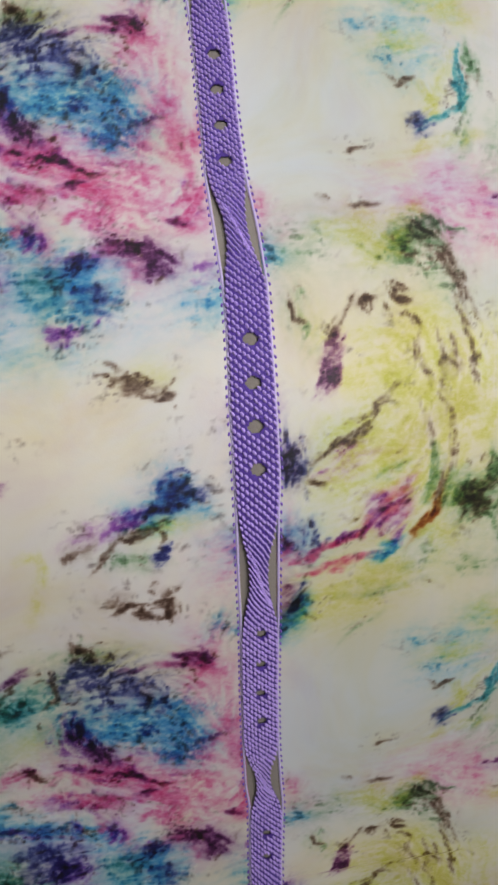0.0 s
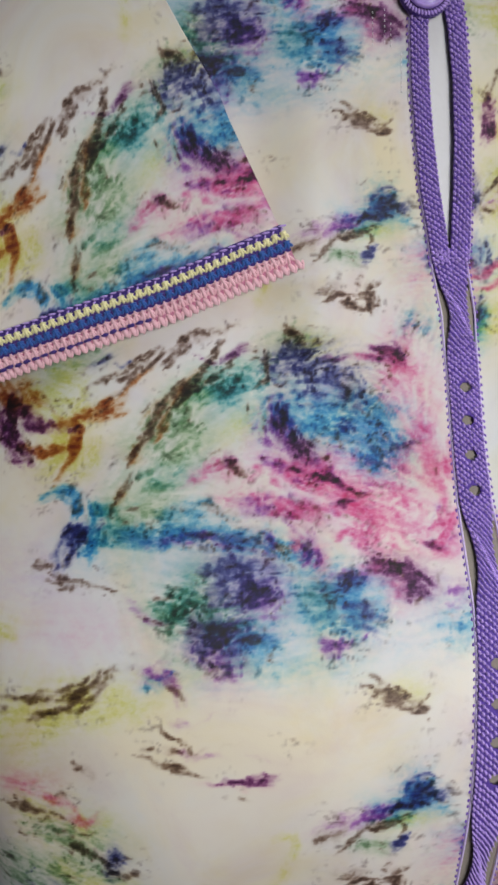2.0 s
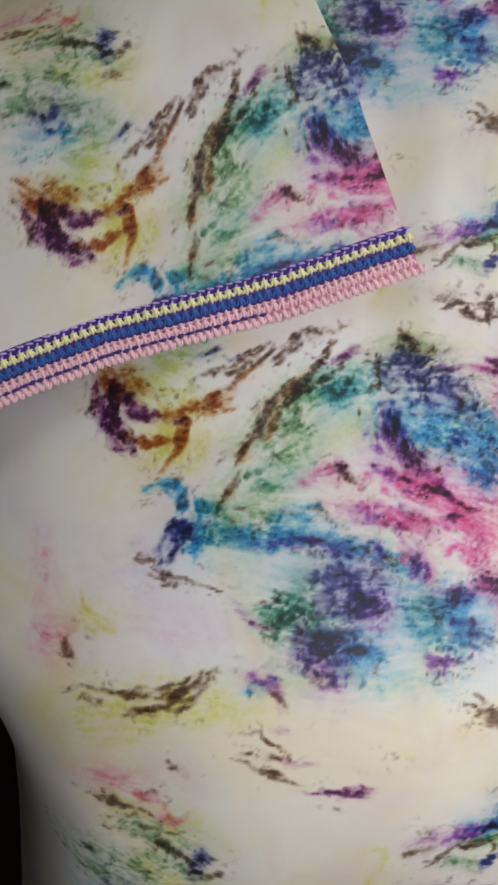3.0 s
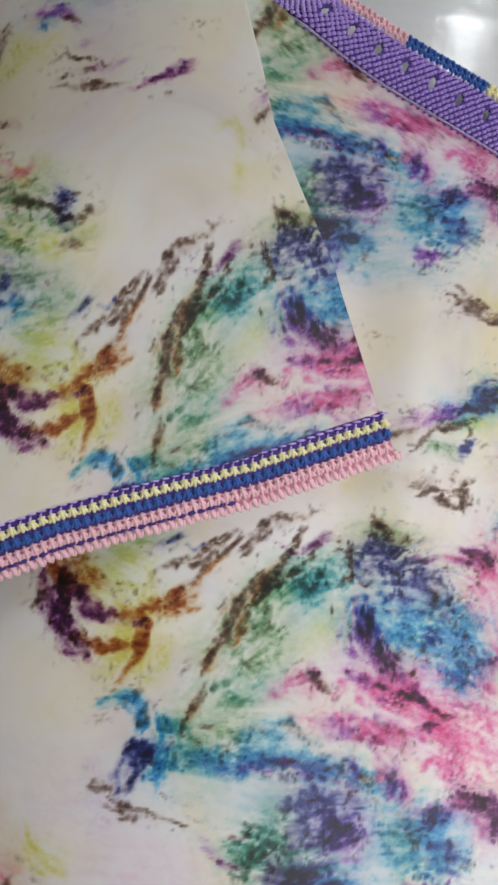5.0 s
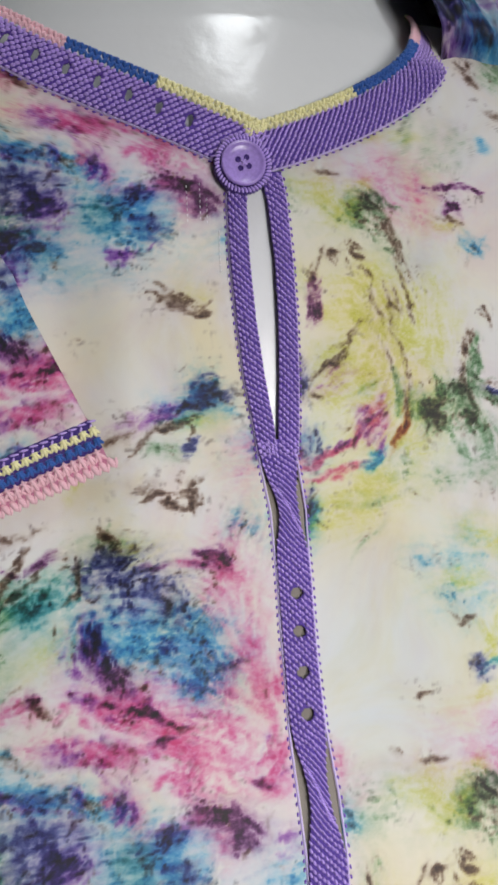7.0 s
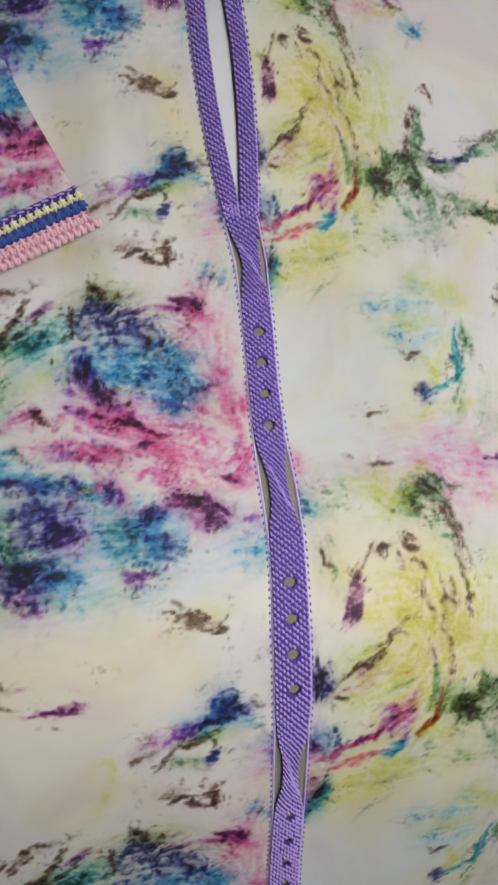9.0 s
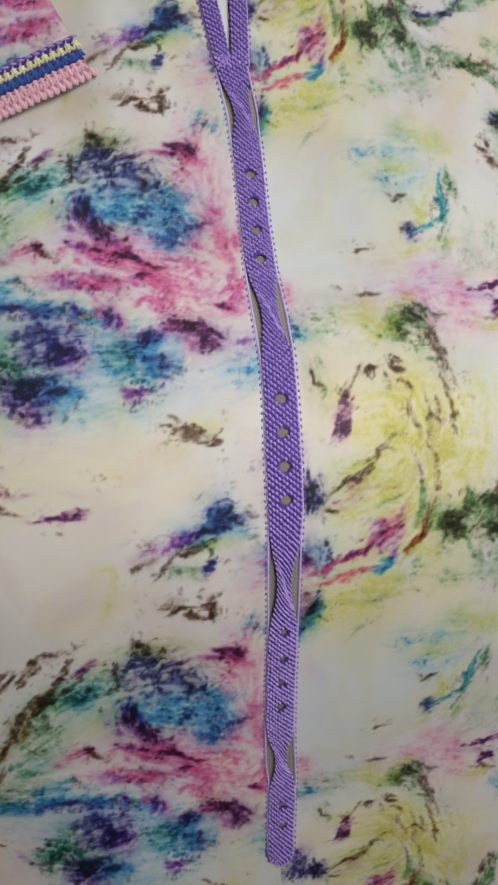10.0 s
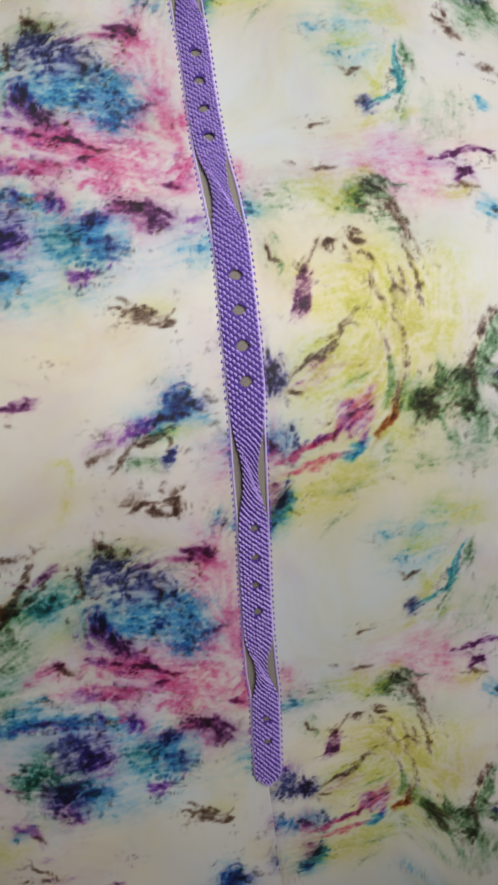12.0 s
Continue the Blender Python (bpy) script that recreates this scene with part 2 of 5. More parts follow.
dab("nv", -0.0607, 0.1101, 0.0136, 0.0067, 2, 1.10)
dab("nv", -0.0675, 0.1133, 0.0090, 0.0049, 2, 0.90)
dab("nv", -0.0587, 0.0991, 0.0056, 0.0033, 1, 0.90)
dab("nv", -0.0453, 0.0972, 0.0041, 0.0055, 1, 0.90)
dab("nv", -0.0540, 0.1069, 0.0090, 0.0033, 2, 0.80)
dab("gr", -0.0944, 0.1037, 0.0134, 0.0066, 11, 0.60)
dab("tl", -0.0933, 0.1026, 0.0123, 0.0066, 16, 0.80)
dab("gr", -0.0697, 0.1211, 0.0102, 0.0034, 2, 0.60)
dab("ye", -0.0584, 0.1180, 0.0113, 0.0045, 2, 0.50)
dab("br", -0.0584, 0.1191, 0.0091, 0.0016, 2, 0.60)
dab("br", -0.0697, 0.1244, 0.0040, 0.0014, -59, 0.60)
dab("cy", -0.0590, 0.0892, 0.0153, 0.0062, -13, 1.00)
dab("cy", -0.0406, 0.0800, 0.0116, 0.0079, -34, 1.00)
dab("cy", -0.0723, 0.0911, 0.0078, 0.0065, 1, 0.80)
dab("cy", -0.0812, 0.0887, 0.0055, 0.0075, 1, 0.50)
dab("cy", -0.0457, 0.0874, 0.0098, 0.0056, -19, 0.70)
dab("nv", -0.0492, 0.0841, 0.0033, 0.0026, 1, 0.60)
dab("nv", -0.0633, 0.0957, 0.0089, 0.0035, 1, 0.60)
dab("vi", -0.0769, 0.0835, 0.0031, 0.0096, 1, 0.90)
dab("vi", -0.0673, 0.0763, 0.0053, 0.0033, -29, 1.00)
dab("vi", -0.0702, 0.0868, 0.0033, 0.0043, 1, 0.70)
dab("pl", -0.0683, 0.0783, 0.0064, 0.0018, -29, 0.70)
dab("pl", -0.0758, 0.0867, 0.0022, 0.0064, 1, 0.50)
dab("vi", -0.0835, 0.0855, 0.0033, 0.0054, 1, 0.60)
dab("vi", -0.0762, 0.0719, 0.0055, 0.0025, 1, 0.80)
dab("vi", -0.0552, 0.0755, 0.0107, 0.0054, -18, 0.25)
dab("pk", -0.0601, 0.0660, 0.0147, 0.0030, -23, 0.90)
dab("pk", -0.0529, 0.0600, 0.0115, 0.0038, -18, 0.90)
dab("pk", -0.0469, 0.0673, 0.0127, 0.0086, -18, 0.50)
dab("pk", -0.0326, 0.0553, 0.0130, 0.0121, 1, 0.50)
dab("pk", -0.0271, 0.0677, 0.0088, 0.0167, 1, 0.40)
dab("pk", -0.0402, 0.0434, 0.0085, 0.0039, 1, 0.50)
dab("pk", -0.0737, 0.0537, 0.0096, 0.0018, -4, 0.90)
dab("pk", -0.0852, 0.0584, 0.0053, 0.0016, -8, 0.70)
dab("pk", -0.0990, 0.0694, 0.0065, 0.0029, 30, 0.70)
dab("pk", -0.1076, 0.0651, 0.0054, 0.0016, 20, 0.60)
dab("pk", -0.0565, 0.0539, 0.0074, 0.0016, -13, 0.80)
dab("pk", -0.0638, 0.0392, 0.0030, 0.0076, 19, 0.60)
dab("pk", -0.0700, 0.0420, 0.0026, 0.0058, 10, 0.70)
dab("pk", -0.0972, 0.0454, 0.0084, 0.0019, -4, 0.30)
dab("pk", -0.0774, 0.0688, 0.0086, 0.0017, -8, 0.60)
dab("pk", -0.0927, 0.0603, 0.0128, 0.0050, 1, 0.25)
dab("vi", -0.0737, 0.0527, 0.0043, 0.0024, 1, 0.50)
dab("pk", -0.0312, 0.1109, 0.0089, 0.0023, -19, 0.70)
dab("pl", -0.0312, 0.1109, 0.0063, 0.0014, -19, 0.80)
dab("pl", -0.0494, 0.1138, 0.0057, 0.0009, 2, 0.60)
dab("pk", -0.0246, 0.1044, 0.0091, 0.0056, 1, 0.35)
dab("pk", -0.0190, 0.0848, 0.0056, 0.0130, 1, 0.50)
dab("pl", -0.0251, 0.0782, 0.0046, 0.0012, 20, 0.50)
dab("cy", -0.1285, 0.0467, 0.0146, 0.0031, 2, 0.90)
dab("cy", -0.1076, 0.0472, 0.0146, 0.0027, -4, 0.90)
dab("cy", -0.0868, 0.0427, 0.0125, 0.0039, -8, 0.90)
dab("cy", -0.0743, 0.0381, 0.0082, 0.0027, -13, 0.60)
dab("vi", -0.1181, 0.0441, 0.0124, 0.0019, -8, 0.40)
dab("vi", -0.0909, 0.0426, 0.0063, 0.0048, 1, 0.40)
dab("vi", -0.0826, 0.0408, 0.0029, 0.0048, 1, 0.70)
dab("gb", -0.1097, 0.0395, 0.0187, 0.0076, 1, 0.80)
dab("tl", -0.1433, 0.0490, 0.0063, 0.0039, 3, 0.70)
dab("ye", -0.1759, 0.0959, 0.0082, 0.0045, -36, 0.60)
dab("ye", -0.1597, 0.0726, 0.0089, 0.0063, 3, 0.50)
dab("ye", -0.1488, 0.0773, 0.0044, 0.0085, 2, 0.35)
dab("nv", -0.1446, 0.1135, 0.0049, 0.0013, 41, 0.80)
dab("gb", -0.1681, 0.1029, 0.0070, 0.0067, 2, 0.80)
dab("gr", -0.1593, 0.1121, 0.0091, 0.0034, 21, 0.50)
dab("ye", -0.1637, 0.1075, 0.0137, 0.0068, 21, 0.40)
dab("gr", -0.1186, 0.0889, 0.0098, 0.0043, 41, 0.80)
dab("gr", -0.1120, 0.0827, 0.0087, 0.0106, 31, 0.50)
dab("gr", -0.1249, 0.0802, 0.0087, 0.0063, 2, 0.50)
dab("gr", -0.1371, 0.0532, 0.0085, 0.0079, 2, 0.40)
dab("gr", -0.1245, 0.0576, 0.0148, 0.0100, 2, 0.40)
dab("tl", -0.1204, 0.0679, 0.0128, 0.0051, 2, 0.25)
dab("ye", -0.1099, 0.0956, 0.0066, 0.0065, 1, 0.30)
dab("gb", -0.0967, 0.0852, 0.0088, 0.0085, 1, 0.70)
dab("br", -0.0914, 0.0695, 0.0032, 0.0016, 1, 0.50)
dab("tl", -0.1138, 0.0225, 0.0091, 0.0074, 1, 0.80)
dab("gr", -0.1158, 0.0206, 0.0081, 0.0056, 1, 0.80)
dab("ye", -0.1056, 0.0273, 0.0051, 0.0056, 1, 0.40)
dab("nv", -0.0933, 0.0312, 0.0103, 0.0066, 1, 1.00)
dab("vi", -0.0872, 0.0237, 0.0082, 0.0075, 1, 0.70)
dab("vi", -0.0996, 0.0051, 0.0070, 0.0074, 0, 0.80)
dab("nv", -0.1036, 0.0106, 0.0060, 0.0055, 1, 0.70)
dab("tl", -0.0976, 0.0143, 0.0122, 0.0093, 1, 0.50)
dab("gr", -0.0996, 0.0162, 0.0081, 0.0074, 1, 0.50)
dab("cy", -0.0875, 0.0089, 0.0081, 0.0037, 0, 0.60)
dab("vi", -0.0976, -0.0005, 0.0050, 0.0028, 0, 0.60)
dab("pl", -0.1077, 0.0142, 0.0028, 0.0055, 1, 0.50)
dab("cy", -0.0564, 0.0213, 0.0124, 0.0084, 1, 0.90)
dab("nv", -0.0483, 0.0185, 0.0062, 0.0047, 1, 0.70)
dab("gr", -0.0646, 0.0240, 0.0062, 0.0056, 1, 0.50)
dab("tl", -0.0627, 0.0184, 0.0082, 0.0056, 1, 0.60)
dab("vi", -0.0601, 0.0072, 0.0051, 0.0019, 0, 1.00)
dab("nv", -0.0529, 0.0279, 0.0084, 0.0028, 1, 0.60)
dab("cy", -0.0642, 0.0315, 0.0104, 0.0047, 1, 0.50)
dab("vi", -0.0518, 0.0298, 0.0084, 0.0034, 1, 0.50)
dab("gb", -0.0750, 0.0201, 0.0123, 0.0112, 1, 0.60)
dab("cy", -0.0835, 0.0015, 0.0322, 0.0056, 0, 0.18)
dab("pl", -0.0347, 0.0328, 0.0071, 0.0040, -18, 1.30)
dab("pl", -0.0268, 0.0272, 0.0039, 0.0065, 14, 1.30)
dab("pk", -0.0410, 0.0337, 0.0053, 0.0029, 1, 0.80)
dab("pk", -0.0333, 0.0243, 0.0052, 0.0057, 1, 0.40)
dab("vi", -0.1254, -0.0010, 0.0050, 0.0037, 2, 0.25)
dab("cy", -0.1244, -0.0047, 0.0040, 0.0026, 2, 0.50)
dab("vi", -0.1150, -0.0258, 0.0059, 0.0012, 1, 0.20)
dab("br", -0.0299, -0.0134, 0.0032, 0.0018, 24, 1.20)
dab("br", -0.0350, -0.0105, 0.0050, 0.0010, -38, 0.80)
dab("br", -0.0401, -0.0115, 0.0051, 0.0010, 0, 0.50)
dab("ye", -0.0350, -0.0077, 0.0082, 0.0035, 0, 0.30)
dab("ye", -0.1635, -0.0135, 0.0272, 0.0068, 11, 0.80)
dab("ye", -0.1391, -0.0132, 0.0160, 0.0048, 4, 0.50)
dab("ye", -0.1804, -0.0158, 0.0109, 0.0080, 8, 0.70)
dab("br", -0.1934, 0.0011, 0.0027, 0.0048, 25, 0.90)
dab("pk", -0.1995, 0.0052, 0.0070, 0.0078, 8, 0.50)
dab("pk", -0.2066, 0.0280, 0.0049, 0.0120, 7, 0.30)
dab("ye", -0.1843, 0.0149, 0.0111, 0.0038, 6, 0.50)
dab("ye", -0.1292, -0.0116, 0.0059, 0.0023, 3, 0.70)
dab("br", -0.1190, -0.0259, 0.0039, 0.0010, -8, 0.80)
dab("br", -0.1279, -0.0263, 0.0024, 0.0010, 3, 0.80)
dab("vi", -0.1090, -0.0277, 0.0080, 0.0010, -10, 0.20)
dab("pk", -0.0966, -0.0404, 0.0101, 0.0018, -5, 0.15)
dab("br", -0.0944, -0.0460, 0.0024, 0.0009, 0, 0.80)
dab("br", -0.0752, -0.0235, 0.0016, 0.0008, 0, 0.60)
dab("wc", -0.1427, -0.0294, 0.0503, 0.0125, 5, 0.70)
dab("wc", -0.0673, -0.0215, 0.0302, 0.0140, 0, 0.50)
dab("br", -0.1738, -0.0493, 0.0052, 0.0020, -49, 0.90)
dab("br", -0.1600, -0.0434, 0.0030, 0.0017, -26, 0.90)
dab("br", -0.1654, -0.0562, 0.0033, 0.0020, 11, 0.80)
dab("pk", -0.1548, -0.0532, 0.0063, 0.0017, 9, 0.70)
dab("pk", -0.1737, -0.0412, 0.0131, 0.0034, 10, 0.35)
dab("br", -0.1550, -0.0658, 0.0096, 0.0032, -42, 0.80)
dab("br", -0.1456, -0.0697, 0.0055, 0.0027, -44, 0.70)
dab("nv", -0.1414, -0.0718, 0.0029, 0.0070, -6, 1.10)
dab("br", -0.1362, -0.0754, 0.0063, 0.0020, 7, 0.90)
dab("gr", -0.1796, -0.0798, 0.0151, 0.0081, -11, 0.80)
dab("nv", -0.1712, -0.0912, 0.0072, 0.0065, 16, 0.80)
dab("gr", -0.1617, -0.0782, 0.0090, 0.0059, 12, 0.60)
dab("gr", -0.1508, -0.0625, 0.0106, 0.0078, 9, 0.40)
dab("ye", -0.1653, -0.0525, 0.0130, 0.0146, 10, 0.40)
dab("ye", -0.1425, -0.0820, 0.0107, 0.0045, 8, 0.70)
dab("br", -0.1425, -0.0850, 0.0065, 0.0024, 9, 0.80)
dab("ye", -0.1780, -0.0256, 0.0087, 0.0063, 9, 0.50)
dab("cy", -0.0315, -0.0426, 0.0062, 0.0057, 0, 0.90)
dab("nv", -0.0311, -0.0472, 0.0091, 0.0026, 11, 1.10)
dab("cy", -0.0267, -0.0496, 0.0062, 0.0033, 0, 0.70)
dab("vi", -0.0492, -0.0519, 0.0121, 0.0027, 18, 0.90)
dab("br", -0.0627, -0.0605, 0.0052, 0.0038, 37, 0.70)
dab("ye", -0.0365, -0.0544, 0.0104, 0.0037, 0, 0.50)
dab("nv", -0.0362, -0.0645, 0.0018, 0.0038, -23, 1.00)
dab("br", -0.0523, -0.0782, 0.0064, 0.0035, 0, 0.60)
dab("br", -0.0400, -0.0754, 0.0026, 0.0035, 0, 0.60)
dab("ye", -0.0793, -0.0592, 0.0033, 0.0018, 0, 1.00)
dab("ye", -0.0744, -0.0643, 0.0017, 0.0053, 0, 0.80)
dab("ye", -0.0801, -0.0752, 0.0022, 0.0069, -20, 0.70)
dab("cy", 0.0092, 0.1258, 0.0033, 0.0073, -4, 1.00)
dab("nv", 0.0080, 0.1273, 0.0022, 0.0058, -4, 0.60)
dab("wc", 0.0271, 0.1245, 0.0167, 0.0175, -4, 0.70)
dab("ye", 0.0346, 0.1370, 0.0224, 0.0072, -4, 0.40)
dab("gr", 0.0328, 0.1152, 0.0090, 0.0011, 45, 0.40)
dab("gb", 0.0421, 0.0814, 0.0355, 0.0394, -5, 0.90)
dab("gb", 0.0355, 0.0491, 0.0316, 0.0175, -6, 0.60)
dab("cy", 0.0529, 0.1092, 0.0050, 0.0036, -4, 0.35)
dab("cy", 0.0671, 0.0944, 0.0112, 0.0076, -5, 0.35)
dab("cy", 0.0722, 0.1062, 0.0113, 0.0030, -5, 0.30)
dab("ye", 0.0875, 0.1110, 0.0126, 0.0062, -15, 0.60)
dab("ye", 0.0683, 0.1004, 0.0113, 0.0030, 1, 0.60)
dab("ye", 0.0791, 0.0842, 0.0040, 0.0127, -40, 0.50)
dab("ye", 0.0735, 0.0603, 0.0142, 0.0023, 10, 0.60)
dab("gr", 0.0877, 0.0727, 0.0032, 0.0159, -28, 0.35)
dab("gr", 0.0944, 0.0891, 0.0017, 0.0067, 6, 0.70)
dab("gr", 0.0772, 0.1356, 0.0172, 0.0035, -4, 0.40)
dab("pk", 0.0771, 0.0421, 0.0241, 0.0118, -6, 0.30)
dab("pk", 0.0822, 0.0301, 0.0133, 0.0086, -6, 0.30)
dab("vi", 0.0924, 0.0377, 0.0080, 0.0023, -6, 0.40)
dab("ye", 0.0956, 0.0245, 0.0080, 0.0028, -6, 0.60)
dab("pk", 0.0081, 0.0446, 0.0031, 0.0043, -6, 0.70)
dab("pk", 0.0064, 0.0349, 0.0103, 0.0042, -6, 0.25)
dab("cy", 0.0075, 0.0265, 0.0051, 0.0041, -6, 0.60)
dab("ye", 0.0446, 0.0296, 0.0084, 0.0092, 24, 0.70)
dab("ye", 0.0569, 0.0369, 0.0069, 0.0028, 10, 0.70)
dab("gr", 0.0528, 0.0246, 0.0052, 0.0042, -6, 0.90)
dab("gr", 0.0615, 0.0279, 0.0063, 0.0029, -28, 0.90)
dab("gr", 0.0207, 0.0279, 0.0128, 0.0110, -6, 0.28)
dab("ye", 0.0496, -0.0044, 0.0077, 0.0090, -6, 0.90)
dab("ye", 0.0538, -0.0188, 0.0128, 0.0050, -6, 0.90)
dab("ye", 0.0474, -0.0294, 0.0180, 0.0149, -6, 0.50)
dab("ye", 0.0416, -0.0137, 0.0153, 0.0075, -6, 0.40)
dab("wc", 0.0442, -0.0140, 0.0357, 0.0301, -6, 0.80)
dab("ye", 0.0636, -0.0058, 0.0103, 0.0103, -6, 0.40)
dab("ye", 0.0690, -0.0217, 0.0104, 0.0151, -6, 0.40)
dab("ye", 0.0886, -0.0136, 0.0105, 0.0153, -6, 0.40)
dab("nv", 0.0076, -0.0386, 0.0025, 0.0049, -7, 0.70)
dab("vi", 0.0084, -0.0399, 0.0035, 0.0054, -7, 0.50)
dab("gb", 0.0265, -0.0321, 0.0125, 0.0050, 28, 0.70)
dab("ye", 0.0250, -0.0493, 0.0101, 0.0038, 13, 0.45)
dab("ye", 0.0343, -0.0454, 0.0088, 0.0038, 23, 0.45)
dab("gr", 0.0407, -0.0461, 0.0075, 0.0021, 23, 0.50)
dab("gr", 0.0504, -0.0784, 0.0109, 0.0067, -7, 0.25)
dab("pk", 0.0056, -0.0713, 0.0031, 0.0037, -7, 0.80)
dab("pl", 0.0035, -0.0885, 0.0032, 0.0069, -8, 0.50)
dab("pk", 0.0033, -0.0671, 0.0026, 0.0103, -7, 0.40)
dab("cy", 0.0030, -0.0996, 0.0041, 0.0051, -8, 1.00)
dab("nv", 0.0030, -0.1010, 0.0022, 0.0028, -8, 0.80)
dab("ye", 0.0234, -0.0912, 0.0212, 0.0071, 3, 0.60)
dab("ye", 0.0179, -0.0960, 0.0163, 0.0070, -8, 0.40)
dab("gr", 0.0342, -0.0899, 0.0107, 0.0028, 3, 0.30)
dab("ye", 0.0613, -0.0536, 0.0159, 0.0102, -7, 0.50)
dab("pk", -0.0288, -0.1152, 0.0054, 0.0177, -9, 0.40)
dab("pk", -0.0223, -0.0988, 0.0053, 0.0084, -8, 0.30)
dab("cy", -0.0193, -0.0936, 0.0038, 0.0067, -28, 0.50)
dab("gr", -0.1700, 0.1318, 0.0127, 0.0053, -17, 0.80)
dab("cy", -0.1676, 0.1199, 0.0064, 0.0043, -18, 0.70)
dab("tl", -0.1812, 0.1197, 0.0085, 0.0053, -18, 0.50)
dab("gr", -0.1559, 0.1207, 0.0107, 0.0086, -17, 0.40)
dab("ye", -0.1595, 0.1419, 0.0085, 0.0042, -17, 0.60)
dab("gr", -0.1451, 0.1441, 0.0084, 0.0039, -37, 0.70)
dab("ye", -0.1549, 0.1666, 0.0126, 0.0062, -16, 0.50)
dab("nv", -0.0312, -0.2653, 0.0061, 0.0044, -11, 1.00)
dab("cy", -0.0394, -0.2702, 0.0073, 0.0044, -11, 0.80)
dab("cy", -0.0028, -0.2868, 0.0109, 0.0064, -11, 0.90)
dab("nv", -0.0009, -0.2531, 0.0055, 0.0096, -10, 0.90)
dab("vi", -0.0013, -0.2417, 0.0055, 0.0064, -10, 0.50)
dab("pk", -0.0108, -0.2885, 0.0093, 0.0096, -11, 0.40)
dab("gr", -0.0456, -0.2850, 0.0091, 0.0032, -11, 0.50)
dab("br", -0.0364, -0.2304, 0.0073, 0.0026, 11, 0.70)
dab("pk", -0.1495, 0.0134, 0.0253, 0.0094, 2, 0.10)
dab("vi", -0.1700, 0.0319, 0.0226, 0.0118, 2, 0.07)
dab("tl", -0.0936, 0.1009, 0.0102, 0.0067, 19, 0.60)
dab("cy", -0.0936, 0.1009, 0.0068, 0.0045, -1, 0.50)
dab("pk", -0.0988, 0.0693, 0.0087, 0.0038, 18, 0.60)
dab("pl", -0.0944, 0.0724, 0.0022, 0.0025, -1, 0.60)
dab("vi", -0.0862, 0.0555, 0.0085, 0.0029, -20, 0.50)
dab("pk", -0.0229, 0.1019, 0.0138, 0.0091, -1, 0.30)
dab("pk", -0.0140, 0.0750, 0.0079, 0.0087, -1, 0.35)
dab("pk", -0.0237, 0.0500, 0.0109, 0.0081, -1, 0.30)
dab("pk", -0.0139, 0.0417, 0.0054, 0.0044, -1, 0.90)
dab("pk", -0.0178, 0.0623, 0.0085, 0.0044, -21, 0.50)
dab("pk", -0.0423, 0.0607, 0.0194, 0.0064, -16, 0.25)
dab("cy", -0.0422, 0.0887, 0.0154, 0.0092, -31, 0.50)
dab("cy", -0.0524, 0.0195, 0.0146, 0.0095, -2, 0.50)
dab("nv", -0.0484, 0.0165, 0.0052, 0.0047, -2, 0.60)
dab("cy", -0.0151, 0.0146, 0.0084, 0.0076, -2, 0.40)
dab("vi", -0.0140, 0.0241, 0.0053, 0.0048, -2, 0.35)
dab("gr", -0.1143, 0.0211, 0.0102, 0.0085, 8, 0.60)
dab("nv", -0.0915, 0.0281, 0.0094, 0.0076, -2, 0.90)
dab("nv", -0.0981, 0.0113, 0.0082, 0.0056, -2, 0.60)
dab("vi", -0.0855, 0.0204, 0.0062, 0.0076, -2, 0.50)
dab("cy", -0.0879, 0.0110, 0.0092, 0.0047, -2, 0.60)
dab("cy", -0.0688, 0.0237, 0.0125, 0.0114, -2, 0.25)
dab("vi", -0.1127, -0.0167, 0.0050, 0.0016, -1, 0.20)
dab("vi", -0.0743, 0.0784, 0.0040, 0.0054, -1, 0.70)
dab("pl", -0.0655, 0.0760, 0.0031, 0.0030, -1, 0.80)
dab("nv", -0.0482, 0.1001, 0.0079, 0.0032, -21, 0.80)
dab("br", -0.0453, 0.1114, 0.0092, 0.0012, -11, 0.60)
dab("gr", -0.0774, 0.1119, 0.0091, 0.0032, -1, 0.50)
dab("ye", -0.0896, 0.0852, 0.0134, 0.0066, 28, 0.30)
dab("pk", -0.0292, 0.0818, 0.0136, 0.0066, -1, 0.25)
dab("vi", -0.0624, 0.0550, 0.0129, 0.0062, -11, 0.20)
dab("cy", -0.1184, 0.0364, 0.0335, 0.0058, -1, 0.12)
dab("gr", 0.0657, 0.0149, 0.0092, 0.0077, -47, 0.40)
dab("ye", 0.0538, -0.0126, 0.0145, 0.0140, -5, 0.60)
dab("ye", 0.0648, -0.0231, 0.0122, 0.0141, -5, 0.50)
dab("ye", 0.0243, 0.0017, 0.0119, 0.0070, -5, 0.30)
dab("ye", 0.0346, -0.0366, 0.0141, 0.0073, 24, 0.40)
dab("gr", 0.0524, 0.0233, 0.0096, 0.0050, -15, 0.60)
dab("gr", 0.0905, 0.1424, 0.0165, 0.0055, -2, 0.35)
dab("ye", 0.0393, 0.1734, 0.0160, 0.0104, -2, 0.50)
dab("ye", 0.0530, 0.1493, 0.0161, 0.0067, -2, 0.50)
dab("ye", 0.0279, 0.1660, 0.0159, 0.0157, -2, 0.30)
dab("vi", 0.0084, -0.0375, 0.0028, 0.0033, -6, 0.60)
dab("cy", 0.0777, 0.1099, 0.0108, 0.0084, -3, 0.20)
dab("vi", 0.0560, 0.0406, 0.0200, 0.0077, -4, 0.08)
dab("wc", 0.0293, -0.0954, 0.0310, 0.0173, -8, 0.80)
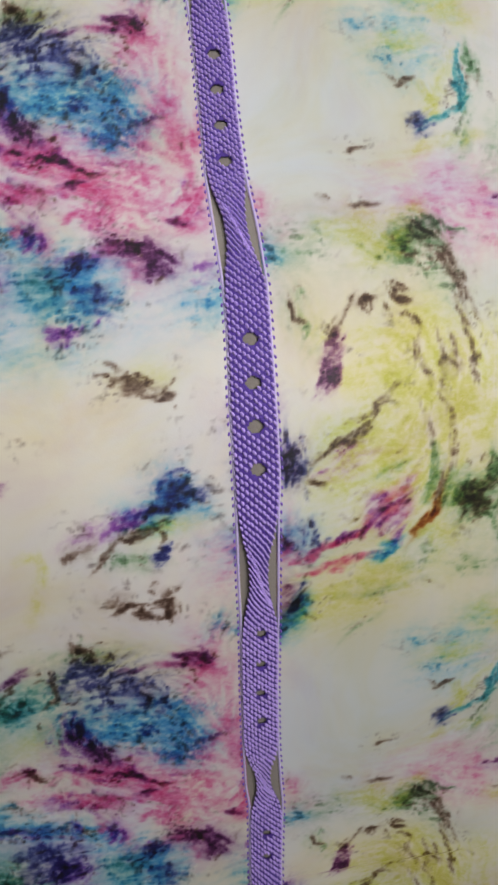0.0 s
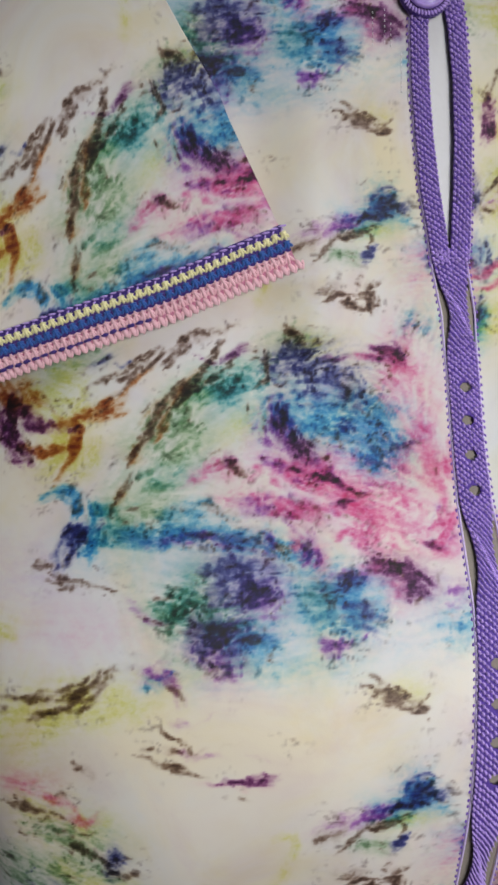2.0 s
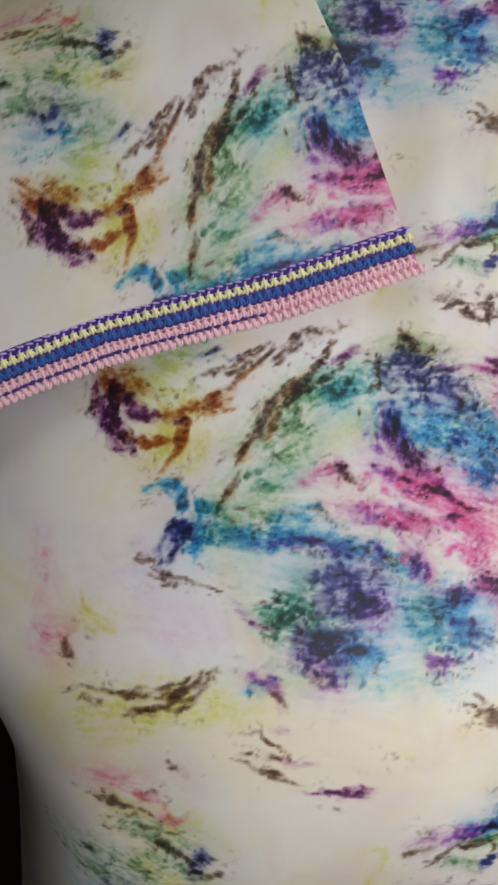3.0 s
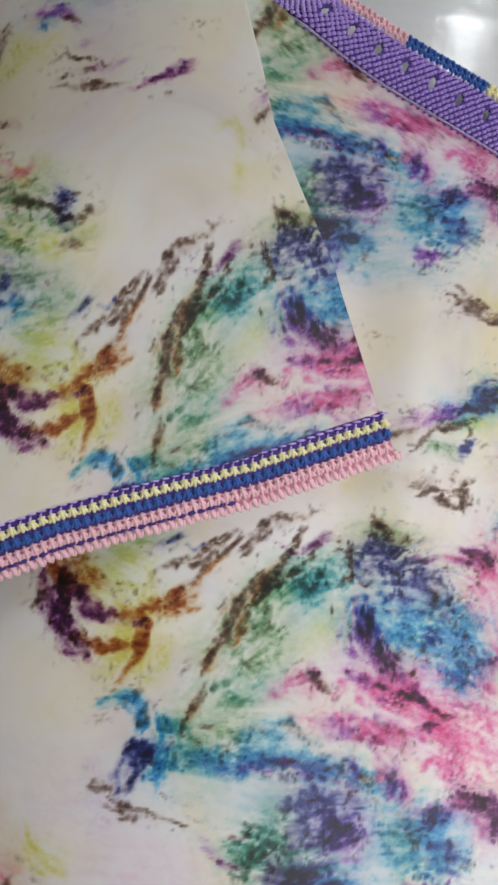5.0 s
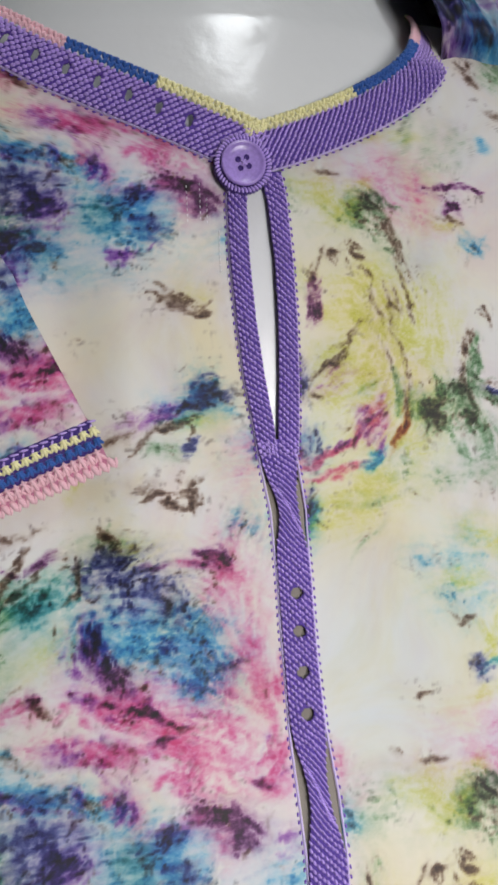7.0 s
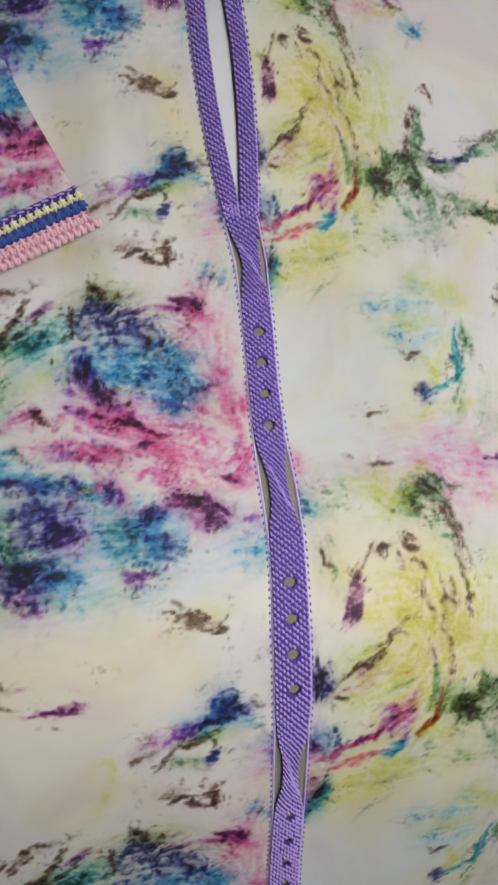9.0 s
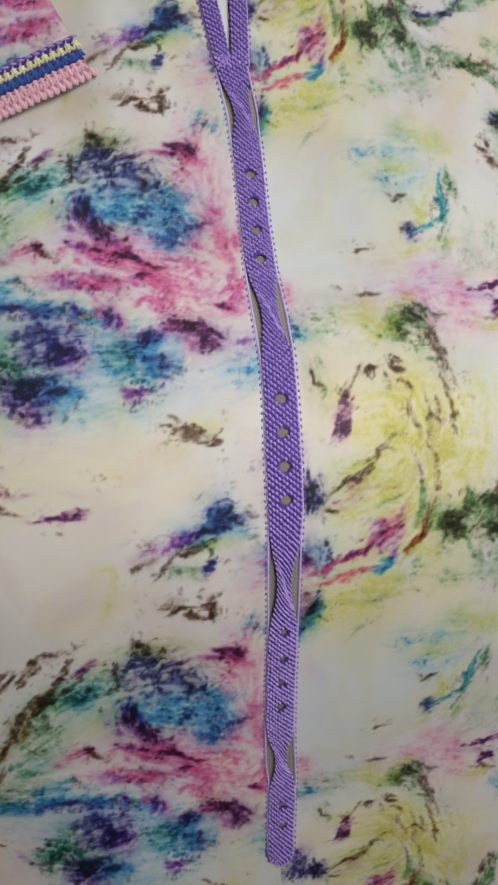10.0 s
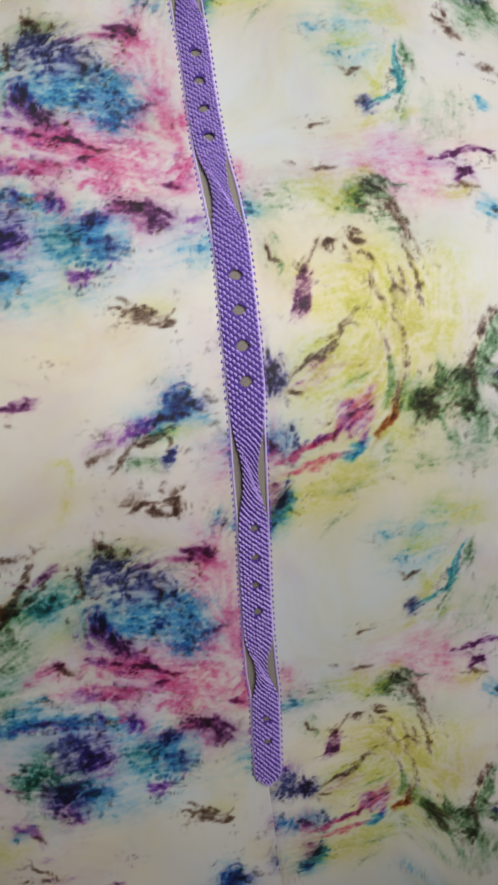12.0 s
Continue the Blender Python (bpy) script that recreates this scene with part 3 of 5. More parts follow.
dab("ye", 0.0354, 0.1861, 0.0140, 0.0111, -1, 0.70)
dab("ye", 0.0478, 0.2037, 0.0117, 0.0045, -20, 0.80)
dab("ye", 0.0714, 0.1898, 0.0146, 0.0113, -1, 0.60)
dab("ye", 0.0354, 0.2542, 0.0093, 0.0044, 1, 0.60)
dab("gb", 0.0799, 0.2282, 0.0123, 0.0090, 0, 0.70)
dab("cy", -0.0576, 0.0855, 0.0099, 0.0063, -14, 0.60)
dab("cy", -0.0401, 0.0785, 0.0080, 0.0073, -23, 0.60)
dab("nv", -0.0613, 0.1105, 0.0081, 0.0058, -4, 0.80)
dab("nv", -0.0448, 0.0976, 0.0037, 0.0042, -5, 0.80)
dab("pl", -0.0742, 0.0870, 0.0019, 0.0063, -5, 0.60)
dab("pl", -0.0648, 0.0799, 0.0039, 0.0014, -32, 0.70)
dab("pk", -0.0625, 0.0674, 0.0116, 0.0024, -19, 0.80)
dab("pk", -0.0496, 0.0585, 0.0086, 0.0042, -23, 0.50)
dab("pk", -0.0558, 0.0525, 0.0152, 0.0049, -6, 0.30)
dab("pl", -0.0312, 0.1142, 0.0063, 0.0010, -18, 1.00)
dab("pl", -0.0937, 0.1157, 0.0057, 0.0016, 26, 0.80)
dab("br", -0.0447, 0.1335, 0.0063, 0.0016, -3, 0.60)
dab("br", -0.0678, 0.1228, 0.0028, 0.0028, -4, 0.50)
dab("cy", -0.0110, 0.1273, 0.0054, 0.0084, 16, 0.30)
dab("pk", -0.0156, 0.1234, 0.0108, 0.0083, -4, 0.20)
dab("pl", -0.0178, 0.0419, 0.0028, 0.0016, -6, 0.80)
dab("pk", -0.0129, 0.0652, 0.0041, 0.0106, -5, 0.60)

# licks that can be told apart: round the yellow swirl, the rust and plum plume, the blue fall, the pink field
wisp("tl", 1.0, 0.0013, (0.0889, 0.0919), (0.0889, 0.0834), (0.0877, 0.0765), (0.0798, 0.0704), (0.0702, 0.0672))
wisp("nv", 1.1, 0.0019, (0.0677, 0.0670), (0.0721, 0.0676))
wisp("gr", .8, 0.0012, (0.0921, 0.0935), (0.0945, 0.0905), (0.0945, 0.0865))
wisp("gr", .7, 0.0020, (0.0518, 0.0319), (0.0603, 0.0329), (0.0667, 0.0250))
wisp("br", .8, 0.0009, (0.0583, 0.0342), (0.0653, 0.0289), (0.0701, 0.0195), (0.0739, 0.0057), (0.0762, -0.0017))
wisp("br", .6, 0.0008, (0.0673, 0.0224), (0.0693, 0.0135), (0.0708, 0.0025), (0.0716, -0.0046))
wisp("gr", .8, 0.0022, (0.0513, 0.0268), (0.0570, 0.0241))
wisp("pl", .95, 0.0015, (0.0285, -0.0011), (0.0241, -0.0078), (0.0220, -0.0154), (0.0194, -0.0188))
wisp("br", .7, 0.0008, (0.0342, 0.0106), (0.0291, 0.0019), (0.0254, -0.0057))
wisp("br", .6, 0.0010, (0.0374, 0.0095), (0.0384, 0.0065))
wisp("br", .7, 0.0008, (0.0474, 0.0162), (0.0489, 0.0124), (0.0525, 0.0095))
wisp("br", .6, 0.0006, (0.0459, 0.0056), (0.0510, 0.0026), (0.0530, -0.0014))
wisp("br", .7, 0.0007, (0.0705, -0.0045), (0.0706, -0.0137), (0.0699, -0.0222))
wisp("br", .8, 0.0008, (0.0597, -0.0236), (0.0623, -0.0318), (0.0631, -0.0419), (0.0608, -0.0529), (0.0564, -0.0638))
wisp("ru", .7, 0.0011, (0.0599, -0.0528), (0.0565, -0.0626), (0.0514, -0.0689), (0.0469, -0.0753))
wisp("br", .5, 0.0008, (0.0596, -0.0008), (0.0616, -0.0148), (0.0617, -0.0261))
wisp("br", .7, 0.0007, (0.0136, -0.0414), (0.0265, -0.0352), (0.0365, -0.0288), (0.0423, -0.0231))
wisp("vi", .35, 0.0020, (0.0161, -0.0467), (0.0269, -0.0419), (0.0377, -0.0374))
wisp("br", .8, 0.0007, (0.0131, -0.0489), (0.0193, -0.0487))
wisp("br", .5, 0.0006, (0.0275, -0.0283), (0.0357, -0.0261), (0.0471, -0.0186))
wisp("nv", .5, 0.0020, (0.0082, -0.0345), (0.0077, -0.0455))
wisp("pk", .8, 0.0026, (0.0487, -0.0519), (0.0427, -0.0572), (0.0372, -0.0614), (0.0341, -0.0670))
wisp("vi", .7, 0.0022, (0.0487, -0.0519), (0.0427, -0.0572), (0.0372, -0.0614), (0.0341, -0.0670))
wisp("vi", 1.1, 0.0017, (0.0398, -0.0586), (0.0358, -0.0626), (0.0338, -0.0674))
wisp("pk", 1.0, 0.0009, (0.0064, -0.0755), (0.0184, -0.0702), (0.0279, -0.0679), (0.0323, -0.0658))
wisp("vi", .8, 0.0008, (0.0219, -0.0698), (0.0256, -0.0681), (0.0303, -0.0669))
wisp("pk", .8, 0.0009, (0.0084, -0.0789), (0.0225, -0.0789), (0.0321, -0.0757), (0.0369, -0.0750))
wisp("cy", 1.3, 0.0015, (0.0348, -0.0785), (0.0393, -0.0746), (0.0447, -0.0709))
wisp("vi", .7, 0.0009, (0.0469, -0.0652), (0.0433, -0.0693), (0.0417, -0.0733))
wisp("gr", 1.2, 0.0030, (0.0801, -0.0442), (0.0812, -0.0535), (0.0771, -0.0584))
wisp("gr", 1.0, 0.0022, (0.0926, -0.0396), (0.0915, -0.0481), (0.0887, -0.0568), (0.0875, -0.0683))
wisp("gr", .8, 0.0036, (0.0735, -0.0547), (0.0672, -0.0612), (0.0719, -0.0649))
wisp("br", .8, 0.0012, (0.0746, -0.0549), (0.0689, -0.0598), (0.0730, -0.0662))
wisp("br", .8, 0.0008, (0.0917, -0.0390), (0.0895, -0.0501), (0.0906, -0.0594))
wisp("br", .9, 0.0009, (0.1007, -0.0232), (0.0964, -0.0306), (0.0971, -0.0375))
wisp("gr", .5, 0.0014, (0.0798, -0.0672), (0.0817, -0.0794), (0.0804, -0.0878))
wisp("pl", 1.1, 0.0009, (0.0895, 0.0404), (0.0971, 0.0427), (0.1065, 0.0406), (0.1152, 0.0387))
wisp("pl", .9, 0.0012, (0.0959, 0.0301), (0.1033, 0.0319), (0.1056, 0.0280))
wisp("br", .6, 0.0007, (0.0902, 0.0272), (0.0972, 0.0263), (0.1053, 0.0244))
wisp("br", 1.2, 0.0012, (0.1125, 0.1060), (0.1166, 0.1024), (0.1214, 0.0977))
wisp("br", 1.0, 0.0008, (0.1181, 0.1086), (0.1187, 0.1023))
wisp("gr", 1.1, 0.0045, (0.1301, 0.1140), (0.1379, 0.1078), (0.1400, 0.1020))
wisp("nv", .8, 0.0020, (0.1255, 0.1162), (0.1335, 0.1134), (0.1428, 0.1147))
wisp("br", 1.0, 0.0010, (0.1222, 0.0844), (0.1263, 0.0820), (0.1322, 0.0783))
wisp("cy", 1.1, 0.0016, (0.1163, 0.0676), (0.1187, 0.0640), (0.1231, 0.0626))
wisp("gr", .3, 0.0060, (0.0973, 0.0698), (0.0960, 0.0560), (0.0900, 0.0457))
wisp("br", .6, 0.0006, (0.0602, 0.0879), (0.0631, 0.0848), (0.0708, 0.0856))
wisp("br", .7, 0.0005, (0.0424, 0.0611), (0.0454, 0.0613))
wisp("br", .7, 0.0006, (0.0290, 0.0455), (0.0306, 0.0443))
wisp("pl", 1.4, 0.0021, (-0.1846, 0.1013), (-0.1877, 0.0899), (-0.1852, 0.0822), (-0.1798, 0.0738))
wisp("pl", 1.2, 0.0018, (-0.1840, 0.0923), (-0.1733, 0.0911), (-0.1638, 0.0857), (-0.1553, 0.0839))
wisp("ru", .9, 0.0028, (-0.1899, 0.1069), (-0.1821, 0.0998), (-0.1724, 0.0960))
wisp("ru", .9, 0.0009, (-0.1797, 0.0814), (-0.1701, 0.0768), (-0.1599, 0.0764))
wisp("ru", 1.0, 0.0011, (-0.1606, 0.0909), (-0.1545, 0.0852), (-0.1567, 0.0759), (-0.1624, 0.0662))
wisp("ru", 1.0, 0.0017, (-0.1631, 0.0858), (-0.1505, 0.0912), (-0.1395, 0.0948), (-0.1359, 0.1011), (-0.1244, 0.1084))
wisp("ye", .9, 0.0050, (-0.1751, 0.1027), (-0.1608, 0.0942), (-0.1575, 0.0727))
wisp("br", .7, 0.0009, (-0.1541, 0.0966), (-0.1476, 0.1034), (-0.1355, 0.1099), (-0.1212, 0.1174))
wisp("br", .9, 0.0008, (-0.1418, 0.0969), (-0.1299, 0.1083), (-0.1190, 0.1148))
wisp("br", 1.5, 0.0010, (-0.1339, 0.0726), (-0.1289, 0.0827), (-0.1208, 0.0914), (-0.1160, 0.0976), (-0.1051, 0.1067), (-0.1016, 0.1157), (-0.0956, 0.1237))
wisp("br", 1.3, 0.0008, (-0.1246, 0.0862), (-0.1143, 0.0951), (-0.1029, 0.1028), (-0.0933, 0.1141))
wisp("br", .9, 0.0008, (-0.1410, 0.0554), (-0.1363, 0.0608), (-0.1333, 0.0691))
wisp("gr", .4, 0.0045, (-0.1206, 0.0825), (-0.1121, 0.0956), (-0.0989, 0.1003))
wisp("gr", .32, 0.0040, (-0.1331, 0.0614), (-0.1248, 0.0698), (-0.1141, 0.0742))
wisp("br", .9, 0.0011, (-0.1189, 0.1119), (-0.1090, 0.1195), (-0.0979, 0.1265), (-0.0928, 0.1287))
wisp("cy", 1.3, 0.0013, (-0.1669, 0.0602), (-0.1591, 0.0627), (-0.1542, 0.0609), (-0.1551, 0.0539))
wisp("nv", 1.3, 0.0015, (-0.1621, 0.0346), (-0.1583, 0.0427), (-0.1508, 0.0490), (-0.1424, 0.0524))
wisp("cy", 1.1, 0.0014, (-0.1488, 0.0567), (-0.1471, 0.0492), (-0.1480, 0.0400))
wisp("tl", .9, 0.0030, (-0.1456, 0.0528), (-0.1392, 0.0521))
wisp("cy", .9, 0.0024, (-0.1413, 0.0520), (-0.1244, 0.0478), (-0.1034, 0.0498), (-0.0909, 0.0449), (-0.0741, 0.0425))
wisp("vi", .6, 0.0010, (-0.1202, 0.0450), (-0.1035, 0.0463), (-0.0910, 0.0417))
wisp("br", .7, 0.0006, (-0.1730, 0.0338), (-0.1635, 0.0353))
wisp("br", .6, 0.0005, (-0.1656, 0.0290), (-0.1533, 0.0291))
wisp("br", .9, 0.0011, (-0.1944, -0.0140), (-0.1806, -0.0107), (-0.1678, -0.0093), (-0.1575, -0.0070), (-0.1454, -0.0022))
wisp("br", 1.1, 0.0012, (-0.1696, -0.0175), (-0.1573, -0.0128), (-0.1453, -0.0071), (-0.1350, -0.0004))
wisp("br", .8, 0.0008, (-0.1873, -0.0175), (-0.1783, -0.0148))
wisp("br", .5, 0.0006, (-0.1319, 0.0191), (-0.1238, 0.0157), (-0.1157, 0.0169))
wisp("pk", 1.2, 0.0022, (-0.0752, 0.0692), (-0.0602, 0.0650), (-0.0448, 0.0608))
wisp("pk", .9, 0.0012, (-0.0822, 0.0535), (-0.0725, 0.0547), (-0.0609, 0.0525))
wisp("pk", .7, 0.0010, (-0.0905, 0.0644), (-0.0817, 0.0687), (-0.0733, 0.0627))
wisp("pk", .7, 0.0012, (-0.0572, 0.0435), (-0.0501, 0.0475), (-0.0379, 0.0453))
wisp("vi", 1.0, 0.0015, (-0.0779, 0.0888), (-0.0753, 0.0803), (-0.0680, 0.0741))
wisp("pl", .9, 0.0010, (-0.0692, 0.0847), (-0.0665, 0.0794), (-0.0640, 0.0770))
wisp("br", .8, 0.0009, (-0.0990, 0.0704), (-0.0936, 0.0716), (-0.0893, 0.0665))
wisp("cy", .9, 0.0040, (-0.0521, 0.0970), (-0.0391, 0.0865), (-0.0309, 0.0760))
wisp("br", .8, 0.0007, (-0.0867, 0.0984), (-0.0810, 0.1051), (-0.0810, 0.1163))
wisp("br", .6, 0.0007, (-0.0720, 0.1187), (-0.0663, 0.1223))
wisp("br", 1.0, 0.0009, (-0.0477, 0.2132), (-0.0411, 0.2115), (-0.0340, 0.2055), (-0.0302, 0.2076))
wisp("br", .8, 0.0007, (-0.0451, 0.2174), (-0.0418, 0.2142), (-0.0450, 0.2090))
wisp("br", .9, 0.0009, (-0.0579, 0.1533), (-0.0512, 0.1630), (-0.0410, 0.1664), (-0.0324, 0.1675))
wisp("br", .9, 0.0009, (-0.0549, 0.1366), (-0.0476, 0.1378), (-0.0447, 0.1335))
wisp("br", .9, 0.0009, (-0.0403, 0.1374), (-0.0350, 0.1387), (-0.0347, 0.1319))
wisp("br", .8, 0.0008, (-0.0359, 0.1413), (-0.0303, 0.1456))
wisp("pk", .9, 0.0010, (-0.0364, 0.1156), (-0.0292, 0.1121), (-0.0239, 0.1121))
wisp("pl", 1.1, 0.0009, (-0.0349, 0.1161), (-0.0291, 0.1137), (-0.0246, 0.1113))
wisp("br", .9, 0.0011, (-0.0707, 0.1260), (-0.0668, 0.1227), (-0.0650, 0.1176))
wisp("br", .9, 0.0009, (-0.0463, 0.1054), (-0.0452, 0.0976), (-0.0482, 0.0921))
wisp("pk", 1.2, 0.0018, (-0.0739, 0.0711), (-0.0625, 0.0691), (-0.0493, 0.0619))
wisp("pl", .7, 0.0006, (-0.0739, 0.0694), (-0.0681, 0.0709), (-0.0568, 0.0657), (-0.0475, 0.0600))
wisp("pk", 1.0, 0.0010, (-0.0873, 0.0591), (-0.0762, 0.0587), (-0.0690, 0.0531), (-0.0595, 0.0537))
wisp("pk", .8, 0.0030, (-0.0519, 0.0538), (-0.0425, 0.0495), (-0.0505, 0.0455))
wisp("pk", .9, 0.0025, (-0.0136, 0.0761), (-0.0116, 0.0669))
wisp("pk", 1.0, 0.0014, (-0.0176, 0.0436), (-0.0130, 0.0481), (-0.0104, 0.0529))
wisp("pl", 1.0, 0.0008, (-0.0565, 0.0562), (-0.0497, 0.0565))
wisp("vi", .9, 0.0012, (-0.0674, 0.0457), (-0.0650, 0.0392), (-0.0689, 0.0350))
wisp("br", .9, 0.0009, (-0.1830, -0.0510), (-0.1674, -0.0517), (-0.1559, -0.0558))
wisp("br", .8, 0.0009, (-0.1446, -0.0709), (-0.1373, -0.0783))
wisp("gr", .7, 0.0020, (-0.1741, -0.0593), (-0.1592, -0.0639), (-0.1509, -0.0705))
wisp("pk", .6, 0.0012, (-0.1737, -0.0447), (-0.1569, -0.0464), (-0.1528, -0.0553))
wisp("br", .7, 0.0007, (-0.1308, -0.0285), (-0.1188, -0.0321), (-0.1068, -0.0365))
wisp("pl", .7, 0.0008, (-0.1047, -0.0393), (-0.0907, -0.0387), (-0.0817, -0.0373))
wisp("br", .6, 0.0006, (-0.1231, -0.0201), (-0.1151, -0.0218), (-0.1127, -0.0257))
wisp("br", .7, 0.0008, (-0.1528, -0.0326), (-0.1447, -0.0360))
wisp("vi", .4, 0.0014, (-0.1275, 0.0007), (-0.1195, -0.0027), (-0.1154, -0.0092))
wisp("br", .6, 0.0006, (-0.1194, -0.0064), (-0.1134, -0.0082))
wisp("vi", .35, 0.0010, (-0.1341, 0.0227), (-0.1238, 0.0166), (-0.1157, 0.0159))
wisp("br", .6, 0.0006, (-0.1648, 0.0321), (-0.1530, 0.0310), (-0.1383, 0.0272))
wisp("ye", .9, 0.0012, (-0.1907, 0.0229), (-0.1876, 0.0145), (-0.1753, 0.0121))
wisp("br", .7, 0.0008, (-0.1948, 0.0037), (-0.1898, -0.0034))
wisp("br", .6, 0.0006, (0.0408, 0.0409), (0.0507, 0.0424))
wisp("gr", .35, 0.0030, (0.0144, 0.0143), (0.0189, 0.0020), (0.0155, -0.0044))
wisp("br", .7, 0.0009, (0.0079, -0.0367), (0.0112, -0.0405))
wisp("br", .5, 0.0006, (0.0430, 0.0083), (0.0443, 0.0034))
wisp("br", .5, 0.0006, (0.0524, -0.0022), (0.0548, -0.0140), (0.0584, -0.0201))
wisp("br", .5, 0.0006, (0.0526, -0.0249), (0.0562, -0.0365), (0.0562, -0.0455))
wisp("ye", .9, 0.0030, (0.0497, -0.0042), (0.0522, -0.0159), (0.0479, -0.0288))
wisp("ye", .8, 0.0025, (0.0590, -0.0325), (0.0555, -0.0432), (0.0476, -0.0533))
wisp("br", .6, 0.0007, (0.0637, -0.0036), (0.0654, -0.0130), (0.0634, -0.0207))
wisp("br", .6, 0.0008, (0.0663, -0.0560), (0.0696, -0.0610), (0.0646, -0.0673))
wisp("ye", .7, 0.0016, (0.0729, 0.0837), (0.0754, 0.0750), (0.0718, 0.0685))
wisp("ye", .6, 0.0020, (0.0663, 0.0998), (0.0761, 0.0980))
wisp("cy", .5, 0.0020, (0.1046, 0.0179), (0.1112, 0.0147))
wisp("ru", .5, 0.0018, (-0.1324, 0.0737), (-0.1251, 0.0866), (-0.1143, 0.0977), (-0.1033, 0.1090))
wisp("ru", .4, 0.0016, (-0.1372, 0.0572), (-0.1349, 0.0654))
wisp("nv", .9, 0.0028, (0.0101, -0.0348), (0.0081, -0.0456))
wisp("nv", .7, 0.0020, (0.0073, -0.0612), (0.0073, -0.0704))
wisp("br", .6, 0.0008, (0.0324, 0.0073), (0.0376, 0.0102), (0.0437, 0.0118))
wisp("br", .6, 0.0009, (0.0473, 0.0155), (0.0477, 0.0089), (0.0530, 0.0066))
wisp("ye", .9, 0.0020, (0.0460, 0.0326), (0.0489, 0.0246), (0.0588, 0.0362))
wisp("br", .6, 0.0007, (0.0172, -0.0380), (0.0263, -0.0370), (0.0361, -0.0317))
wisp("gr", .6, 0.0012, (0.0557, -0.0410), (0.0572, -0.0502), (0.0543, -0.0589))
wisp("br", .6, 0.0007, (0.0139, 0.0119), (0.0149, 0.0048), (0.0189, 0.0020))
wisp("gr", .5, 0.0030, (0.0925, -0.0597), (0.0973, -0.0697), (0.0951, -0.0815))
wisp("vi", .35, 0.0012, (-0.0906, 0.0584), (-0.0821, 0.0565), (-0.0713, 0.0587))
wisp("br", .6, 0.0006, (-0.0451, -0.0058), (-0.0370, -0.0077), (-0.0289, -0.0125))
wisp("gr", .9, 0.0022, (0.0655, -0.0614), (0.0783, -0.0557), (0.0928, -0.0512), (0.1067, -0.0569))
wisp("gr", .8, 0.0018, (0.1067, -0.0569), (0.1258, -0.0507), (0.1510, -0.0418), (0.1649, -0.0377))
wisp("gr", .8, 0.0020, (0.0725, -0.0645), (0.0903, -0.0679), (0.1077, -0.0727), (0.1246, -0.0801), (0.1376, -0.0894))
wisp("gr", .7, 0.0016, (0.1024, -0.0286), (0.0973, -0.0398), (0.0886, -0.0538))
wisp("nv", .6, 0.0010, (0.0960, -0.0514), (0.1091, -0.0550), (0.1305, -0.0479))
wisp("br", .7, 0.0010, (0.1206, -0.0474), (0.1359, -0.0436), (0.1521, -0.0393))
wisp("br", 1.0, 0.0012, (0.1249, -0.1044), (0.1339, -0.1073))
wisp("br", .9, 0.0010, (0.1146, 0.1020), (0.1194, 0.0993), (0.1234, 0.0966))
wisp("gr", .5, 0.0030, (0.1353, -0.0686), (0.1429, -0.0762), (0.1442, -0.0836))
wisp("br", .7, 0.0009, (0.1086, -0.0171), (0.1105, -0.0232))

# hair-fine stray threads of ink that trail off along each dab
MAIN_DABS = list(DABS)
STRAY = random.Random(23)
for ink, du, dv, ru, rv, turn, amount in MAIN_DABS:
    if ink in ("wc", "gb", "ye") or max(ru, rv) < 0.0034 or amount < 0.2:
        continue
    lie = turn + (0 if ru >= rv else math.pi / 2)
    for k in range(1 if ink == "pk" else 3):
        angle = lie + STRAY.gauss(0, 0.45)
        size = STRAY.uniform(0.004, 0.010)
        bu, bv = du + STRAY.gauss(0, 0.75) * ru, dv + STRAY.gauss(0, 0.75) * rv
        thin, curl, weight = STRAY.uniform(0.00035, 0.0007), STRAY.uniform(-0.5, 0.5), min(1, amount) * STRAY.uniform(0.4, 0.85)
        own = STRAY.choice((ink, "br", "br" if ink != "pk" else "vi"))
        count = int(size / 0.0012)
        for q in range(count):
            DABS.append((own, bu, bv, 0.0012, thin, angle, weight * STRAY.uniform(0.4, 1.0)))
            bu, bv = bu + 0.0012 * math.cos(angle), bv + 0.0012 * math.sin(angle)
            angle += curl * 0.3 + STRAY.gauss(0, 0.12)


def value_noise(u, v, cells, seed):
    """Smooth noise in -1..1 that repeats with the print."""
    rng = np.random.RandomState(seed)
    table = rng.rand(97, cells) * 2 - 1
    size = REPEAT / cells
    a, b = u / size, v / size
    i, j = np.floor(a).astype(int), np.floor(b).astype(int)
    fa, fb = a - i, b - j
    fa, fb = fa * fa * (3 - 2 * fa), fb * fb * (3 - 2 * fb)
    g = lambda p, q: table[p % 97, q % cells]
    return (g(i, j) * (1 - fa) + g(i + 1, j) * fa) * (1 - fb) + (g(i, j + 1) * (1 - fa) + g(i + 1, j + 1) * fa) * fb


def cloud(u, v, cells, seed, octaves=4, rough=0.6):
    """Several scales of smooth noise, about -1..1."""
    out, gain = 0 * u, 1.0
    for o in range(octaves):
        out = out + gain * value_noise(u, v, int(cells * 2 ** o), seed + o)
        gain *= rough
    return out / 1.3


# one repeat of the print, laid out flat
GRAIN, U0, U1 = 0.0005, -0.285, 0.285
NV, NU = int(round(REPEAT / GRAIN)), int(round((U1 - U0) / GRAIN))


